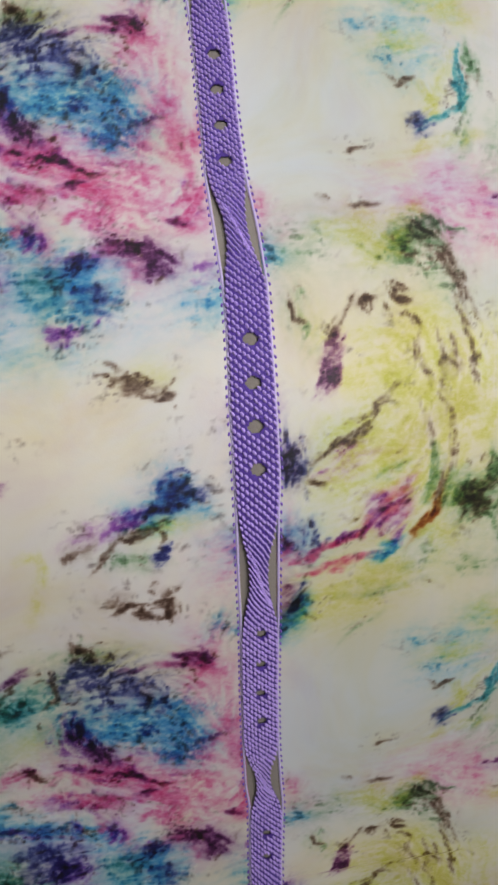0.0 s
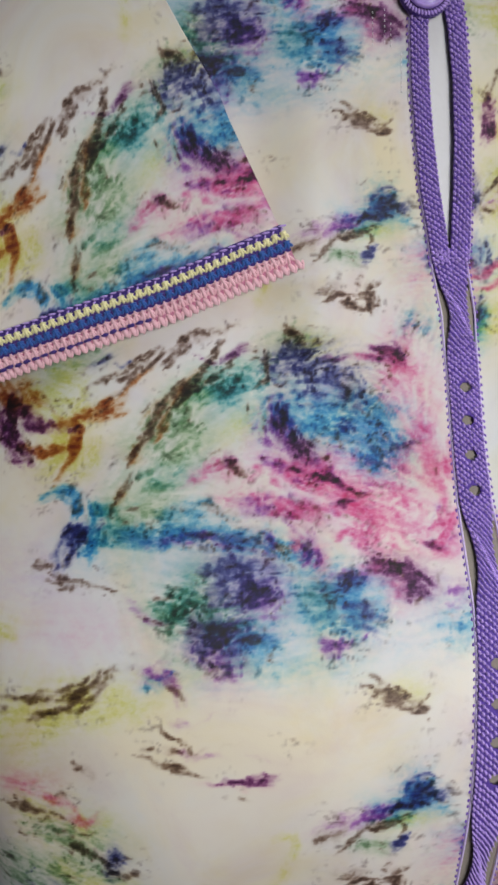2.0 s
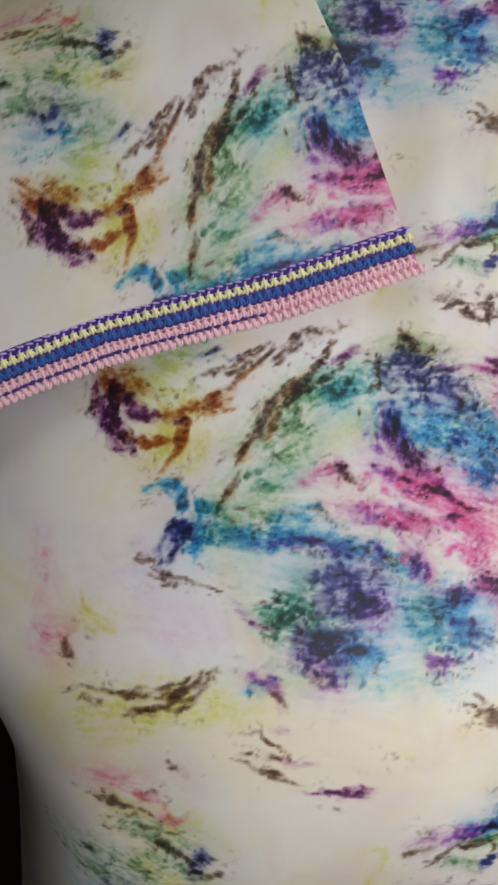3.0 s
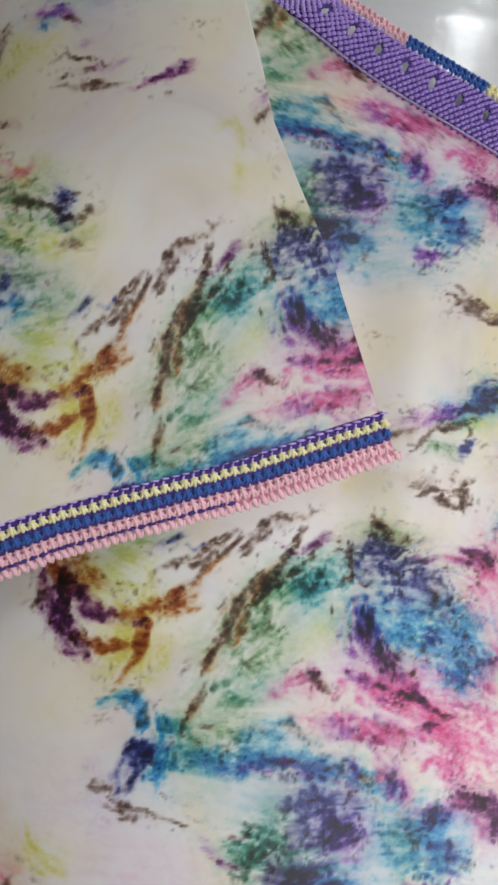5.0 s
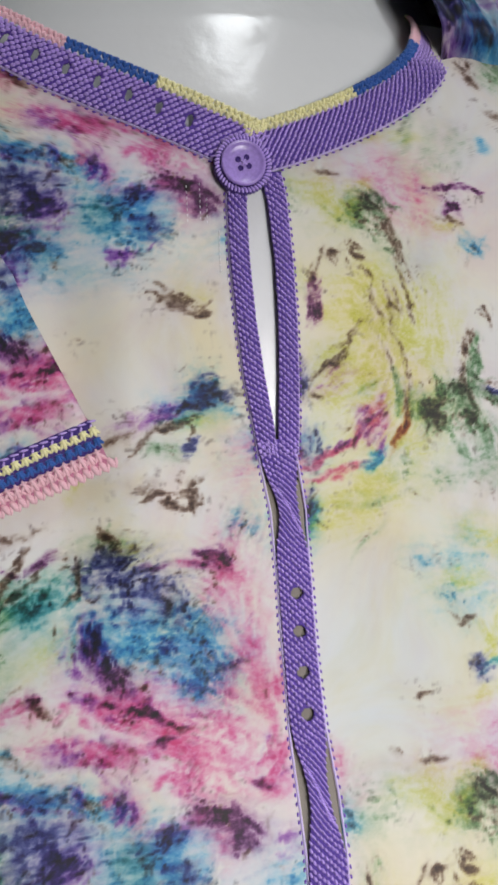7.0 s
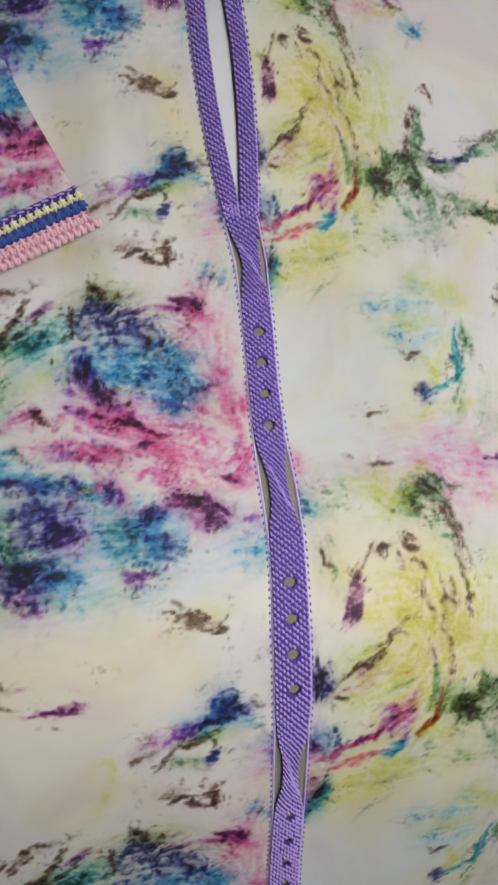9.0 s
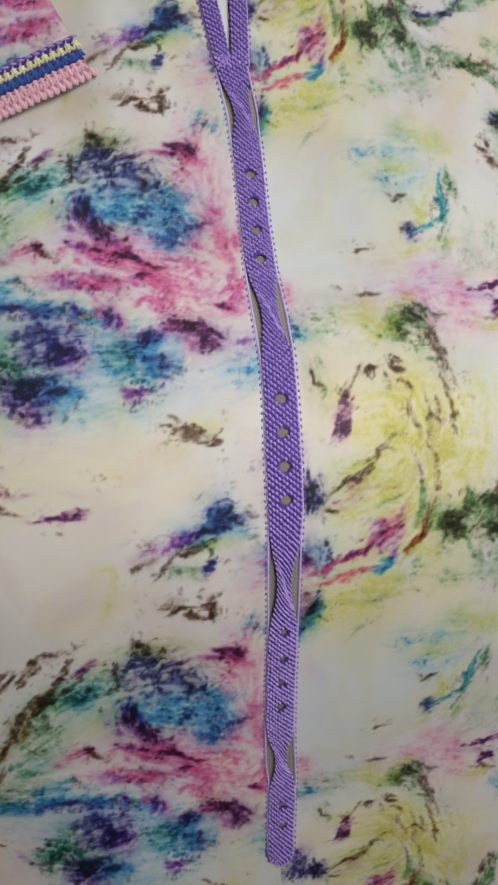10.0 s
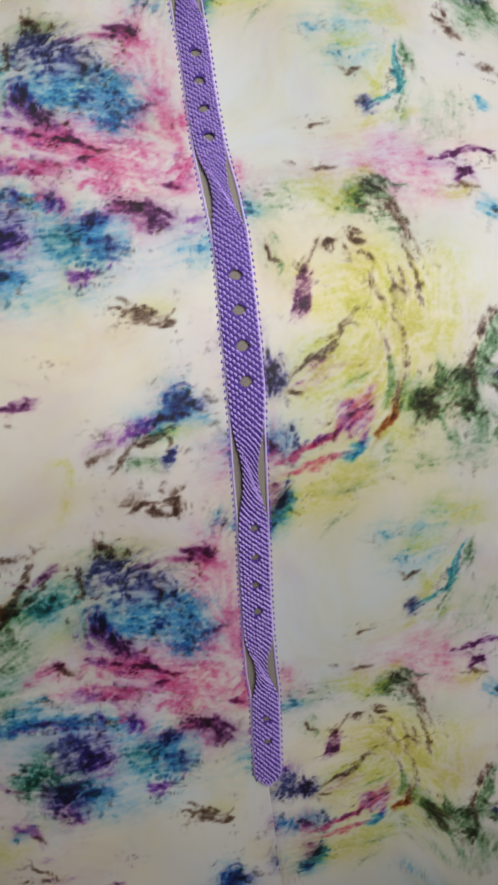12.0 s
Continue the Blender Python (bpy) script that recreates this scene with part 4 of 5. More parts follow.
def flow_angle(u, v):
    """Which way the ink was drawn, from the lie of the long dabs."""
    cx, cy = 0.10 * math.cos(radians(40)) + 0.12 * cloud(u, v, 5, 301, 2), 0.10 * math.sin(radians(40)) + 0.12 * cloud(u, v, 5, 311, 2)
    grid = 4 * GRAIN
    for ink, du, dv, ru, rv, turn, amount in MAIN_DABS:
        long = max(ru, rv)
        if ink in ("wc", "gb") or long < 1.4 * min(ru, rv):
            continue
        j0, j1 = max(0, int((du - 3 * long - U0) / grid)), int((du + 3 * long - U0) / grid) + 2
        ii = np.arange(int((dv - 3 * long) / grid) - 1, int((dv + 3 * long) / grid) + 2)
        cut = np.ix_(ii % u.shape[0], np.arange(j0, min(j1, u.shape[1])))
        a, b = u[cut] - du, (ii * grid)[:, None] - dv
        w = min(2.5, long / min(ru, rv) - 1) * np.exp(-(a * a + b * b) / (1.2 * long) ** 2)
        th = 2 * (turn + (0 if ru > rv else math.pi / 2))
        cx[cut] += w * math.cos(th)
        cy[cut] += w * math.sin(th)
    return 0.5 * np.arctan2(cy, cx) + 0.45 * cloud(u, v, 18, 331, 2)


def drawn_out(field, angle, steps):
    """Smear a field along the flow, so that specks become hair-fine strands."""
    jj, ii = np.meshgrid(np.arange(NU), np.arange(NV))
    out, n = field.copy(), 1
    for sign in (-1, 1):
        x, y = jj.astype(float), ii.astype(float)
        for k in range(steps):
            a = angle[np.round(y).astype(int) % NV, np.clip(np.round(x).astype(int), 0, NU - 1)]
            x, y = x + sign * np.cos(a), y + sign * np.sin(a)
            out += field[np.round(y).astype(int) % NV, np.clip(np.round(x).astype(int), 0, NU - 1)]
            n += 1
    out /= n
    return np.clip(0.5 + (out - out.mean()) / out.std() * 0.2, 0, 1)


def lay_print():
    """The layers of all the inks over one repeat."""
    u, v = np.meshgrid(U0 + GRAIN * np.arange(NU), GRAIN * np.arange(NV))
    small_u, small_v = u[::4, ::4], v[::4, ::4]
    angle = np.repeat(np.repeat(flow_angle(small_u, small_v), 4, 0), 4, 1)[:NV, :NU]
    rng = np.random.RandomState(5)
    strands = []
    for k in range(3):
        hair = drawn_out(rng.rand(NV, NU), angle, 16)
        lock = drawn_out(value_noise(u, v, 200, 401 + k), angle, 20)
        puff = 0.5 + 0.42 * cloud(u, v, 26, 411 + 7 * k, 4, 0.7)
        su, sv = 0.004 * cloud(u, v, 20, 451 + 9 * k, 3), 0.004 * cloud(u, v, 20, 455 + 9 * k, 3)
        smoke = np.clip(1 - 2.3 * np.abs(cloud(u + su, v + sv, 46, 471 + 5 * k, 3, 0.62)), 0, 1)
        strands.append((hair, lock, puff, smoke))
    wu = 0.0022 * cloud(u, v, 16, 1, 4, 0.66)
    wv = 0.0022 * cloud(u, v, 16, 11, 4, 0.66)
    tug = 0.0030 * (strands[2][1] - 0.5)
    wu, wv = wu + tug * np.cos(angle), wv + tug * np.sin(angle)
    out = {k: np.zeros_like(u) for k in INKS}
    for ink, du, dv, ru, rv, turn, amount in DABS:
        reach = 3.0 * max(ru, rv) + 0.006
        j0, j1 = max(0, int((du - reach - U0) / GRAIN)), min(NU, int((du + reach - U0) / GRAIN) + 1)
        if j1 <= j0:
            continue
        ii = np.arange(int((dv - reach) / GRAIN), int((dv + reach) / GRAIN) + 1)
        if len(ii) > NV:
            ii = ii[:NV]
        cut = np.ix_(ii % NV, np.arange(j0, j1))
        a = u[cut] + wu[cut] - du
        b = (ii * GRAIN)[:, None] + wv[cut] - dv
        c, s = math.cos(turn), math.sin(turn)
        p, q = a * c + b * s, b * c - a * s
        val = amount * 1.1 * np.exp(-((p / ru) ** 2 + (q / rv) ** 2) ** (1.2 if min(ru, rv) < 0.003 else 0.8))
        o = out[ink]
        o[cut] = o[cut] + val - 0.5 * np.minimum(o[cut], val)
        if ink in ("nv", "br", "vi", "pl", "gr", "ru", "tl", "cy"):
            near = np.exp(-0.8 * ((p / (ru + 0.006)) ** 2 + (q / (rv + 0.005)) ** 2))
            out["fl"][cut] = np.maximum(out["fl"][cut], amount * near)
    # bare cream veins that run through the inked masses
    ridge = 1 - np.abs(cloud(u + 2 * wu, v + 2 * wv, 15, 501, 4, 0.62)) * 2.6
    bare = smoothstep(0.62, 1.0, ridge) * smoothstep(0.30, 0.62, strands[1][2])
    deep = out["nv"] + out["pl"] + 0.5 * (out["cy"] + out["tl"] + out["gr"] + out["vi"] + out["ru"]) + 0.2 * out["pk"]
    for i, ink in enumerate(INKS):
        _, wash, crisp = INK_LOOK[ink]
        full = 1 - np.exp(-1.5 * out[ink])
        if not crisp:
            out[ink] = wash * full
            continue
        hair, lock, puff, smoke = strands[i % 3]
        puff2, smoke2 = strands[(i + 1) % 3][2:]
        if ink == "fl":
            thread = smoothstep(0.72, 1.0, smoke2) * smoothstep(0.4, 0.7, puff) * smoothstep(0.15, 1.3, deep)
            out[ink] = 1.1 * thread + crisp * smoothstep(0.55, 0.9, smoke) * smoothstep(0.52, 0.75, puff2) * smoothstep(0.10, 0.7, full) * smoothstep(0.35, 0.65, lock)
            continue
        tex = 0.26 * (hair - 0.5) + 0.38 * (lock - 0.5) + 0.22 * (puff - 0.5) + 0.34 * (smoke - 0.4)
        gate = smoothstep(0.06, 0.36, full)
        edge = smoothstep(0.36, 0.90, full + 1.7 * tex + 0.4 * (puff2 - 0.5))
        tone = 0.5 + 0.65 * smoothstep(0.3, 0.75, puff2) + 0.5 * smoothstep(0.35, 0.95, smoke2)
        veil = full * (0.35 + 1.3 * smoothstep(0.2, 0.8, 0.6 * puff + 0.4 * lock))
        out[ink] = (wash * veil + crisp * edge * gate * tone * (0.35 + 0.8 * full)) * (1 - 0.75 * bare)
    return out


PRINT = lay_print()


def ink_amounts(u, v):
    """The inks at places of the cloth, between the grains of the laid print."""
    span = U1 - U0 - 2 * GRAIN
    x = np.abs((u - U0) % (2 * span)) / GRAIN
    x = np.where(x > span / GRAIN, 2 * span / GRAIN - x, x)
    y = (v % REPEAT) / GRAIN
    j, i = np.clip(x.astype(int), 0, NU - 2), y.astype(int)
    fx, fy = np.clip(x - j, 0, 1), y - i
    a, c = i % NV, (i + 1) % NV
    return {k: (p[a, j] * (1 - fx) + p[a, j + 1] * fx) * (1 - fy) + (p[c, j] * (1 - fx) + p[c, j + 1] * fx) * fy for k, p in PRINT.items()}


def cloth_sheet(name, grid, uv, parent, label="", thick=0.0007):
    """A sheet of printed cloth from a grid of places (rows, columns, 3) and of print coordinates (rows, columns, 2)."""
    nr, nc = grid.shape[:2]
    idx = np.arange(nr * nc).reshape(nr, nc)
    quads = np.stack([idx[:-1, :-1], idx[:-1, 1:], idx[1:, 1:], idx[1:, :-1]], -1).reshape(-1, 4)
    me = bpy.data.meshes.new(name)
    me.vertices.add(nr * nc)
    me.vertices.foreach_set("co", grid.reshape(-1).astype(np.float32))
    me.loops.add(quads.size)
    me.loops.foreach_set("vertex_index", quads.reshape(-1).astype(np.int32))
    me.polygons.add(len(quads))
    me.polygons.foreach_set("loop_start", np.arange(0, quads.size, 4, dtype=np.int32))
    me.update(calc_edges=True)
    me.polygons.foreach_set("use_smooth", np.ones(len(quads), bool))
    flat = uv.reshape(-1, 2)
    layer = me.uv_layers.new(name="print")
    layer.data.foreach_set("uv", flat[quads.reshape(-1)].reshape(-1).astype(np.float32))
    ink = ink_amounts(flat[:, 0].copy(), flat[:, 1].copy())
    blank = np.zeros(len(flat))
    for k in range(4):
        at = me.attributes.new("ink_%s" % "abcd"[k], "FLOAT_COLOR", "POINT")
        at.data.foreach_set("color", np.stack([ink[n] for n in INKS[4 * k:4 * k + 4]] + [blank] * max(0, 4 * k + 4 - len(INKS)), -1).reshape(-1).astype(np.float32))
    me.materials.append(CLOTH)
    ob = new(name, me)
    if thick:
        s = ob.modifiers.new("thickness", "SOLIDIFY")
        s.thickness, s.offset = thick, 0
    ob.parent = parent
    if label:
        ob["label"] = label
    return ob


# ---- tunic ----
tunic = tagged(new("tunic"), "cream marbled-print tunic with purple knitted trim on the mannequin", "tunic")
tunic.location = (0, 0.1, -0.42)
bpy.context.view_layer.update()


def under(ob, parent=tunic):
    """Hang a part made in world places under its thing."""
    ob.parent = parent
    ob.matrix_parent_inverse = parent.matrix_world.inverted()
    return ob


# middle line and half width of the placket
PZ = [-0.2295, -0.215, -0.1835, -0.174, -0.157, -0.126, -0.096, -0.080, -0.057, -0.044, -0.021, 0.0, 0.018, 0.035, 0.055, 0.077, 0.103, 0.13, 0.15, 0.16]
PC = [-0.0122, -0.011, -0.0084, -0.0088, -0.0086, -0.0073, -0.0056, -0.005, -0.0037, -0.0027, -0.0018, -0.0005, 0.0004, 0.0, -0.001, -0.0006, 0.0003, 0.0002, -0.0024, -0.0030]
PH = [0.0058, 0.0058, 0.0061, 0.0064, 0.0062, 0.006, 0.006, 0.0062, 0.0063, 0.0067, 0.0067, 0.0064, 0.0065, 0.0066, 0.0061, 0.0058, 0.0059, 0.0063, 0.0068, 0.0072]
LSZ, LSC, LSH = [0.148, 0.163, 0.181, 0.203, 0.2245, 0.246, 0.256], [-0.0062, -0.0076, -0.0103, -0.0125, -0.0140, -0.0145, -0.0140], [0.0034, 0.0038, 0.0039, 0.0036, 0.0036, 0.0036, 0.0036]
RSZ, RSC, RSH = [0.148, 0.163, 0.181, 0.203, 0.225, 0.247, 0.258], [0.0012, 0.0022, 0.0032, 0.0036, 0.0029, 0.0010, -0.0010], [0.0038, 0.0040, 0.0038, 0.0036, 0.0034, 0.0037, 0.0038]
TWISTS = ((0.131, 0.0125, 0.0027), (0.036, 0.0135, 0.0032), (-0.078, 0.0150, 0.0034), (-0.171, 0.0110, 0.0040))


def placket_half(z):
    h = np.interp(z, PZ, PH) + 0.0002
    for z0, w, d in TWISTS:
        h = h - d * np.exp(-(np.abs((z - z0) / w) ** 2.4))
    return h


def inner_edge(z, side):
    """Where the cloth ends beside the placket, the straps and the neck band."""
    if side < 0:
        e = np.interp(z, PZ, np.array(PC) - np.array(PH))
        e = np.where(z > 0.152, np.interp(z, LSZ, np.array(LSC) - np.array(LSH) + 0.0014), e)
        n = np.interp(z, [0.256, 0.266, 0.273, 0.2835, 0.295, 0.304, 0.322, 0.36], [-0.0165, -0.0215, -0.0425, -0.074, -0.098, -0.115, -0.137, -0.145])
    else:
        e = np.interp(z, PZ, np.array(PC) + np.array(PH))
        e = np.where(z > 0.152, np.interp(z, RSZ, np.array(RSC) + np.array(RSH) - 0.0014), e)
        n = np.interp(z, [0.256, 0.264, 0.272, 0.282, 0.295, 0.310, 0.325, 0.36], [0.0025, 0.0025, 0.0252, 0.0495, 0.0625, 0.0690, 0.0710, 0.072])
    e = np.where(z > 0.256, n, e)
    return np.where(z < -0.2225, -0.0122 if side < 0 else -0.0140, e)


def under_sleeve(x, z):
    return 0.007 * smoothstep(-0.055, -0.085, x) * smoothstep(0.08, 0.12, z) * smoothstep(0.25, 0.20, z)


def ripple(x, z):
    """Slight unevenness of the hanging cloth."""
    return 0.0006 * np.sin(31 * x + 13 * z + 1.2) + 0.0005 * np.sin(47 * z - 22 * x) + 0.00035 * np.sin(83 * x + 61 * z)


HALF, BOTTOM, TOP = 0.250, -0.42, 0.385


def half_width(z):
    return HALF + 0.015 * smoothstep(-0.10, 0.02, z)


def front_print(x, z, side):
    """How the print lies on each half of the front: eased towards the shoulder, and tucked below the placket on one half."""
    if side < 0:
        return np.stack([x + np.interp(z, [-0.30, -0.19, -0.10], [0.007, 0.003, 0.0]), z + np.interp(z, [-0.30, -0.19, -0.11, 0.0], [0.018, 0.006, 0.003, 0.0])], -1)
    levels = [0.08, 0.165, 0.20, 0.25, 0.33]
    u = x + np.interp(z, levels, [0, -0.001, 0.004, 0.019, 0.030]) + x * np.interp(z, levels, [0, 0.14, 0.22, 0.135, 0.10])
    v = z + x * np.interp(z, levels, [0, -0.075, -0.03, 0.08, 0.35])
    u = u + np.interp(z, [-0.28, -0.223, -0.186, -0.155, -0.08], [0, 0.0033, 0.006, 0.005, 0])
    v = v + np.interp(z, [-0.30, -0.252, -0.222, -0.19, -0.155, -0.08], [-0.045, -0.029, -0.0145, 0, 0.003, 0]) * smoothstep(0.085, 0.045, x)
    return np.stack([u, v], -1)


rows = np.concatenate([np.linspace(BOTTOM, -0.286, 50), np.linspace(-0.285, 0.335, 880), np.linspace(0.336, TOP, 30)])
for side in (-1, 1):
    k = (np.linspace(0, 1, 300) if side < 0 else np.concatenate([np.linspace(0, 0.46, 45)[:-1], np.linspace(0.46, 1, 195)]))[None, :]
    e = inner_edge(rows, side)[:, None]
    gx = side * half_width(rows)[:, None] * (1 - k) + e * k
    gz = np.repeat(rows[:, None], gx.shape[1], 1)
    gy = chest(gx, gz) + under_sleeve(gx, gz) + ripple(gx, gz) * smoothstep(0.004, 0.03, np.abs(gx - e))
    if side > 0:
        gy = gy + 0.0009 * smoothstep(0.004, 0.001, np.abs(gx - e)) * (gz < -0.2225)
    g = np.stack([gx, gy, gz], -1)
    if side > 0:
        g = g[:, ::-1]
        gx, gz = gx[:, ::-1], gz[:, ::-1]
    under(cloth_sheet("front_panel", g, front_print(gx, gz, side), None))

# back and sides
th = np.linspace(0, math.pi, 61)[None, :]
zz = np.linspace(BOTTOM, TOP, 120)[:, None]
yb = chest(half_width(zz), zz)
bx = half_width(zz) * np.cos(th) + 0 * zz
by = yb + (0.21 - np.minimum(yb, 0.2)) * np.sin(th)
under(cloth_sheet("back_panel", np.stack([bx, by, zz + 0 * th], -1), np.stack([bx + 0.41, zz + 0 * th], -1), None))


# ---- knitted bands ----
def normalise(a):
    return a / np.maximum(1e-9, np.linalg.norm(a, axis=-1, keepdims=True))


class Strand:
    """A way along which a band lies: places, outward normals and the direction across, by length."""

    def __init__(self, places, normals):
        p = np.asarray(places, float)
        n = normalise(np.asarray(normals, float))
        self.s = np.concatenate([[0], np.cumsum(np.linalg.norm(np.diff(p, axis=0), axis=1))])
        self.p, self.length = p, self.s[-1]
        t = normalise(np.gradient(p, axis=0))
        self.t = t
        self.b = normalise(np.cross(n, t))
        self.n = normalise(np.cross(t, self.b))

    def at(self, s):
        f = lambda a: np.stack([np.interp(s, self.s, a[:, i]) for i in range(3)], -1)
        return f(self.p), f(self.t), f(self.b), f(self.n)


def stitch_lump(verts, faces, c, along, across, up, l, w, h, seg=7):
    """One plump stitch: a rounded pad with a foot, a shoulder and a crown."""
    k = len(verts)
    for size, lift in ((1.0, 0.0), (0.88, 0.5), (0.5, 0.88)):
        for i in range(seg):
            a = 2 * math.pi * i / seg
            verts.append(c + along * (size * l * math.cos(a)) + across * (size * w * math.sin(a)) + up * (lift * h))
    verts.append(c + up * h)
    for ring in range(2):
        for i in range(seg):
            j = (i + 1) % seg
            faces.append((k + ring * seg + i, k + ring * seg + j, k + (ring + 1) * seg + j, k + (ring + 1) * seg + i))
    for i in range(seg):
        faces.append((k + 2 * seg + i, k + 2 * seg + (i + 1) % seg, k + 3 * seg))


def knitted_band(name, strand, half, parent, label="", holes=(), tilt=None, pitch=0.0025, columns=10, slant=32):
    """A flat knitted band: a ground with real eyelets, painted dark as shade in the gaps, and a staggered field of
    stitches on it.
    """
    half_at = half if callable(half) else (lambda s: half + 0 * s)
    tilt_at = tilt if tilt else (lambda s: 0 * s)
    ss = np.arange(0, strand.length, 0.0006)
    ks = np.linspace(-1, 1, 25)
    p, t, b, n = strand.at(ss)
    h = half_at(ss)
    tl = tilt_at(ss)

    def in_hole(s, off, grow=0.0):
        return any(((s - hs) / (ra + grow)) ** 2 + ((off - ho) / (rb + grow)) ** 2 < 1 for hs, ho, ra, rb in holes)

    verts, faces = [], []
    lift = 0.0007 * (1 - ks ** 2)
    for i in range(len(ss)):
        for k, l in zip(ks, lift):
            verts.append(p[i] + b[i] * (k * h[i]) + n[i] * (l - tl[i] * k))
    m = len(ks)
    for i in range(len(ss) - 1):
        for j in range(m - 1):
            if not in_hole((ss[i] + ss[i + 1]) / 2, (ks[j] + ks[j + 1]) / 2 * h[i]):
                faces.append((i * m + j, i * m + j + 1, (i + 1) * m + j + 1, (i + 1) * m + j))
    ground = mesh_part(name, verts, faces, PURPLE_SHADE, None, label)
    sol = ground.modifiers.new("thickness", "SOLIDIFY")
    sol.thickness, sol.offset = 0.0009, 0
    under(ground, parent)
    verts, faces = [], []
    rng = random.Random(len(name) + int(strand.length * 1e4))
    row, s = 0, pitch / 2
    ca, sa = math.cos(radians(slant)), math.sin(radians(slant))
    while s < strand.length:
        P, T, B, N = strand.at(np.array([s]))
        P, T, B, N = P[0], T[0], B[0], N[0]
        hw, tw = float(half_at(np.array([s]))[0]), float(tilt_at(np.array([s]))[0])
        step = 2 * hw / columns
        for c in range(columns):
            if (c + row) % 2:
                continue
            off = (-hw + (c + 0.5) * step) * 1.06
            k = off / hw
            if in_hole(s, off, 0.00035):
                continue
            js, jo = rng.uniform(-0.0002, 0.0002), rng.uniform(-0.00012, 0.00012)
            place = P + T * js + B * (off + jo) + N * (0.0011 + 0.0007 * (1 - k * k) - tw * k - 0.0004)
            along = T * ca + B * sa
            across = B * ca - T * sa
            stitch_lump(verts, faces, place, along, across, N, pitch * 0.40, step * 0.42, 0.00120 * rng.uniform(0.85, 1.15))
        s += pitch / 2
        row += 1
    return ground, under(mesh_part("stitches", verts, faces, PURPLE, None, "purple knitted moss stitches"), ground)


def edge_stitching(strand, half, parent, both=(-1, 1), pitch=0.0030):
    """A pale lilac selvedge cord along the band and, just outside it, a row of dark running stitches."""
    half_at = half if callable(half) else (lambda s: half + 0 * s)
    for sd in both:
        ss = np.arange(0, strand.length, 0.0008)
        P, T, B, N = strand.at(ss)
        hw = half_at(ss)[:, None]
        rings = []
        for k in range(5):
            a = math.pi * k / 4
            rings.append(P + B * (sd * (hw + 0.0002 - 0.00042 * math.cos(a))) + N * (0.0006 * math.sin(a) - 0.0005 + 0.0001 * np.sin(ss * 2 * math.pi / 0.0021)[:, None]))
        verts = np.stack(rings, 1).reshape(-1, 3)
        faces = [(i * 5 + j, i * 5 + j + 1, i * 5 + j + 6, i * 5 + j + 5) for i in range(len(ss) - 1) for j in range(4)]
        under(mesh_part("selvedge", verts, faces, LILAC, None, "pale lilac selvedge cord"), parent)
        verts, faces = [], []
        rng = random.Random(7 + sd)
        for s in np.arange(pitch, strand.length, pitch):
            P, T, B, N = [a[0] for a in strand.at(np.array([s + rng.uniform(-0.0003, 0.0003)]))]
            hw = float(half_at(np.array([s]))[0])
            stitch_lump(verts, faces, P + B * (sd * (hw + 0.0011)) - N * 0.0005, normalise(T + B * 0.2 * sd), normalise(B - T * 0.2 * sd), N, 0.0008, 0.0004, 0.0005, 6)
        under(mesh_part("edge_stitching", verts, faces, PURPLE_DEEP, None, "dark purple running stitches"), parent)


def on_front(x, z, lift):
    x, z = np.asarray(x, float), np.asarray(z, float)
    n = chest_normal(x, z)
    return np.stack([x, chest(x, z), z], -1) + n * lift, n


# placket
z = np.linspace(0.157, -0.2300, 500)
placket = Strand(*on_front(np.interp(z, PZ, PC), z, (0.0009 + 0.0012 * smoothstep(-0.212, -0.224, z))[:, None]))
zs = lambda s: np.interp(s, placket.s, placket.p[:, 2])


def placket_width(s):
    left = placket.length - s
    return placket_half(zs(s)) * np.sqrt(np.clip(1 - np.clip(1 - left / 0.007, 0, 1) ** 2, 0.04, 1))


def placket_tilt(s):
    zz_ = zs(s)
    return sum(0.0007 * np.exp(-(((zz_ - z0) / w) ** 2)) for z0, w, d in TWISTS)


holes = []
for first, last, count, ra, rb in ((0.100, 0.060, 4, 0.0021, 0.0024), (0.0, -0.041, 4, 0.0021, 0.0025), (-0.101, -0.141, 4, 0.0018, 0.0019), (-0.1968, -0.2085, 2, 0.0014, 0.0018)):
    for i in range(count):
        hz = first + (last - first) * i / (count - 1)
        holes.append((float(np.interp(-hz, -placket.p[:, 2], placket.s)), 0.0004, ra, rb))
band, _ = knitted_band("placket_band", placket, placket_width, tunic, "flat purple knitted band with eyelet holes", holes, placket_tilt)
edge_stitching(placket, lambda s: np.where(placket.length - s < 0.008, placket_width(s) + 0.0002, np.interp(zs(s), PZ, PH) + 0.0004), band)

# at each twist one edge of the band folds over and runs slantwise across it
for z0, w, d in TWISTS:
    fz = np.linspace(z0 + 0.75 * w, z0 - 0.75 * w, 26)
    k = np.linspace(-1, 1, 26)
    way = Strand(*on_front(np.interp(fz, PZ, PC) + k * (placket_half(fz) - 0.0003), fz, (0.0012 + 0.0008 * (1 - k ** 2))[:, None]))
    verts, faces = [], []
    for s in np.arange(0.0004, way.length, 0.0011):
        P, T, B, N = [a[0] for a in way.at(np.array([s]))]
        stitch_lump(verts, faces, P, normalise(T + B * 0.8), normalise(B - T * 0.8), N, 0.0009, 0.0005, 0.0010)
    under(mesh_part("folded_edge", verts, faces, PURPLE, None, "folded edge of the twisted band"), band)

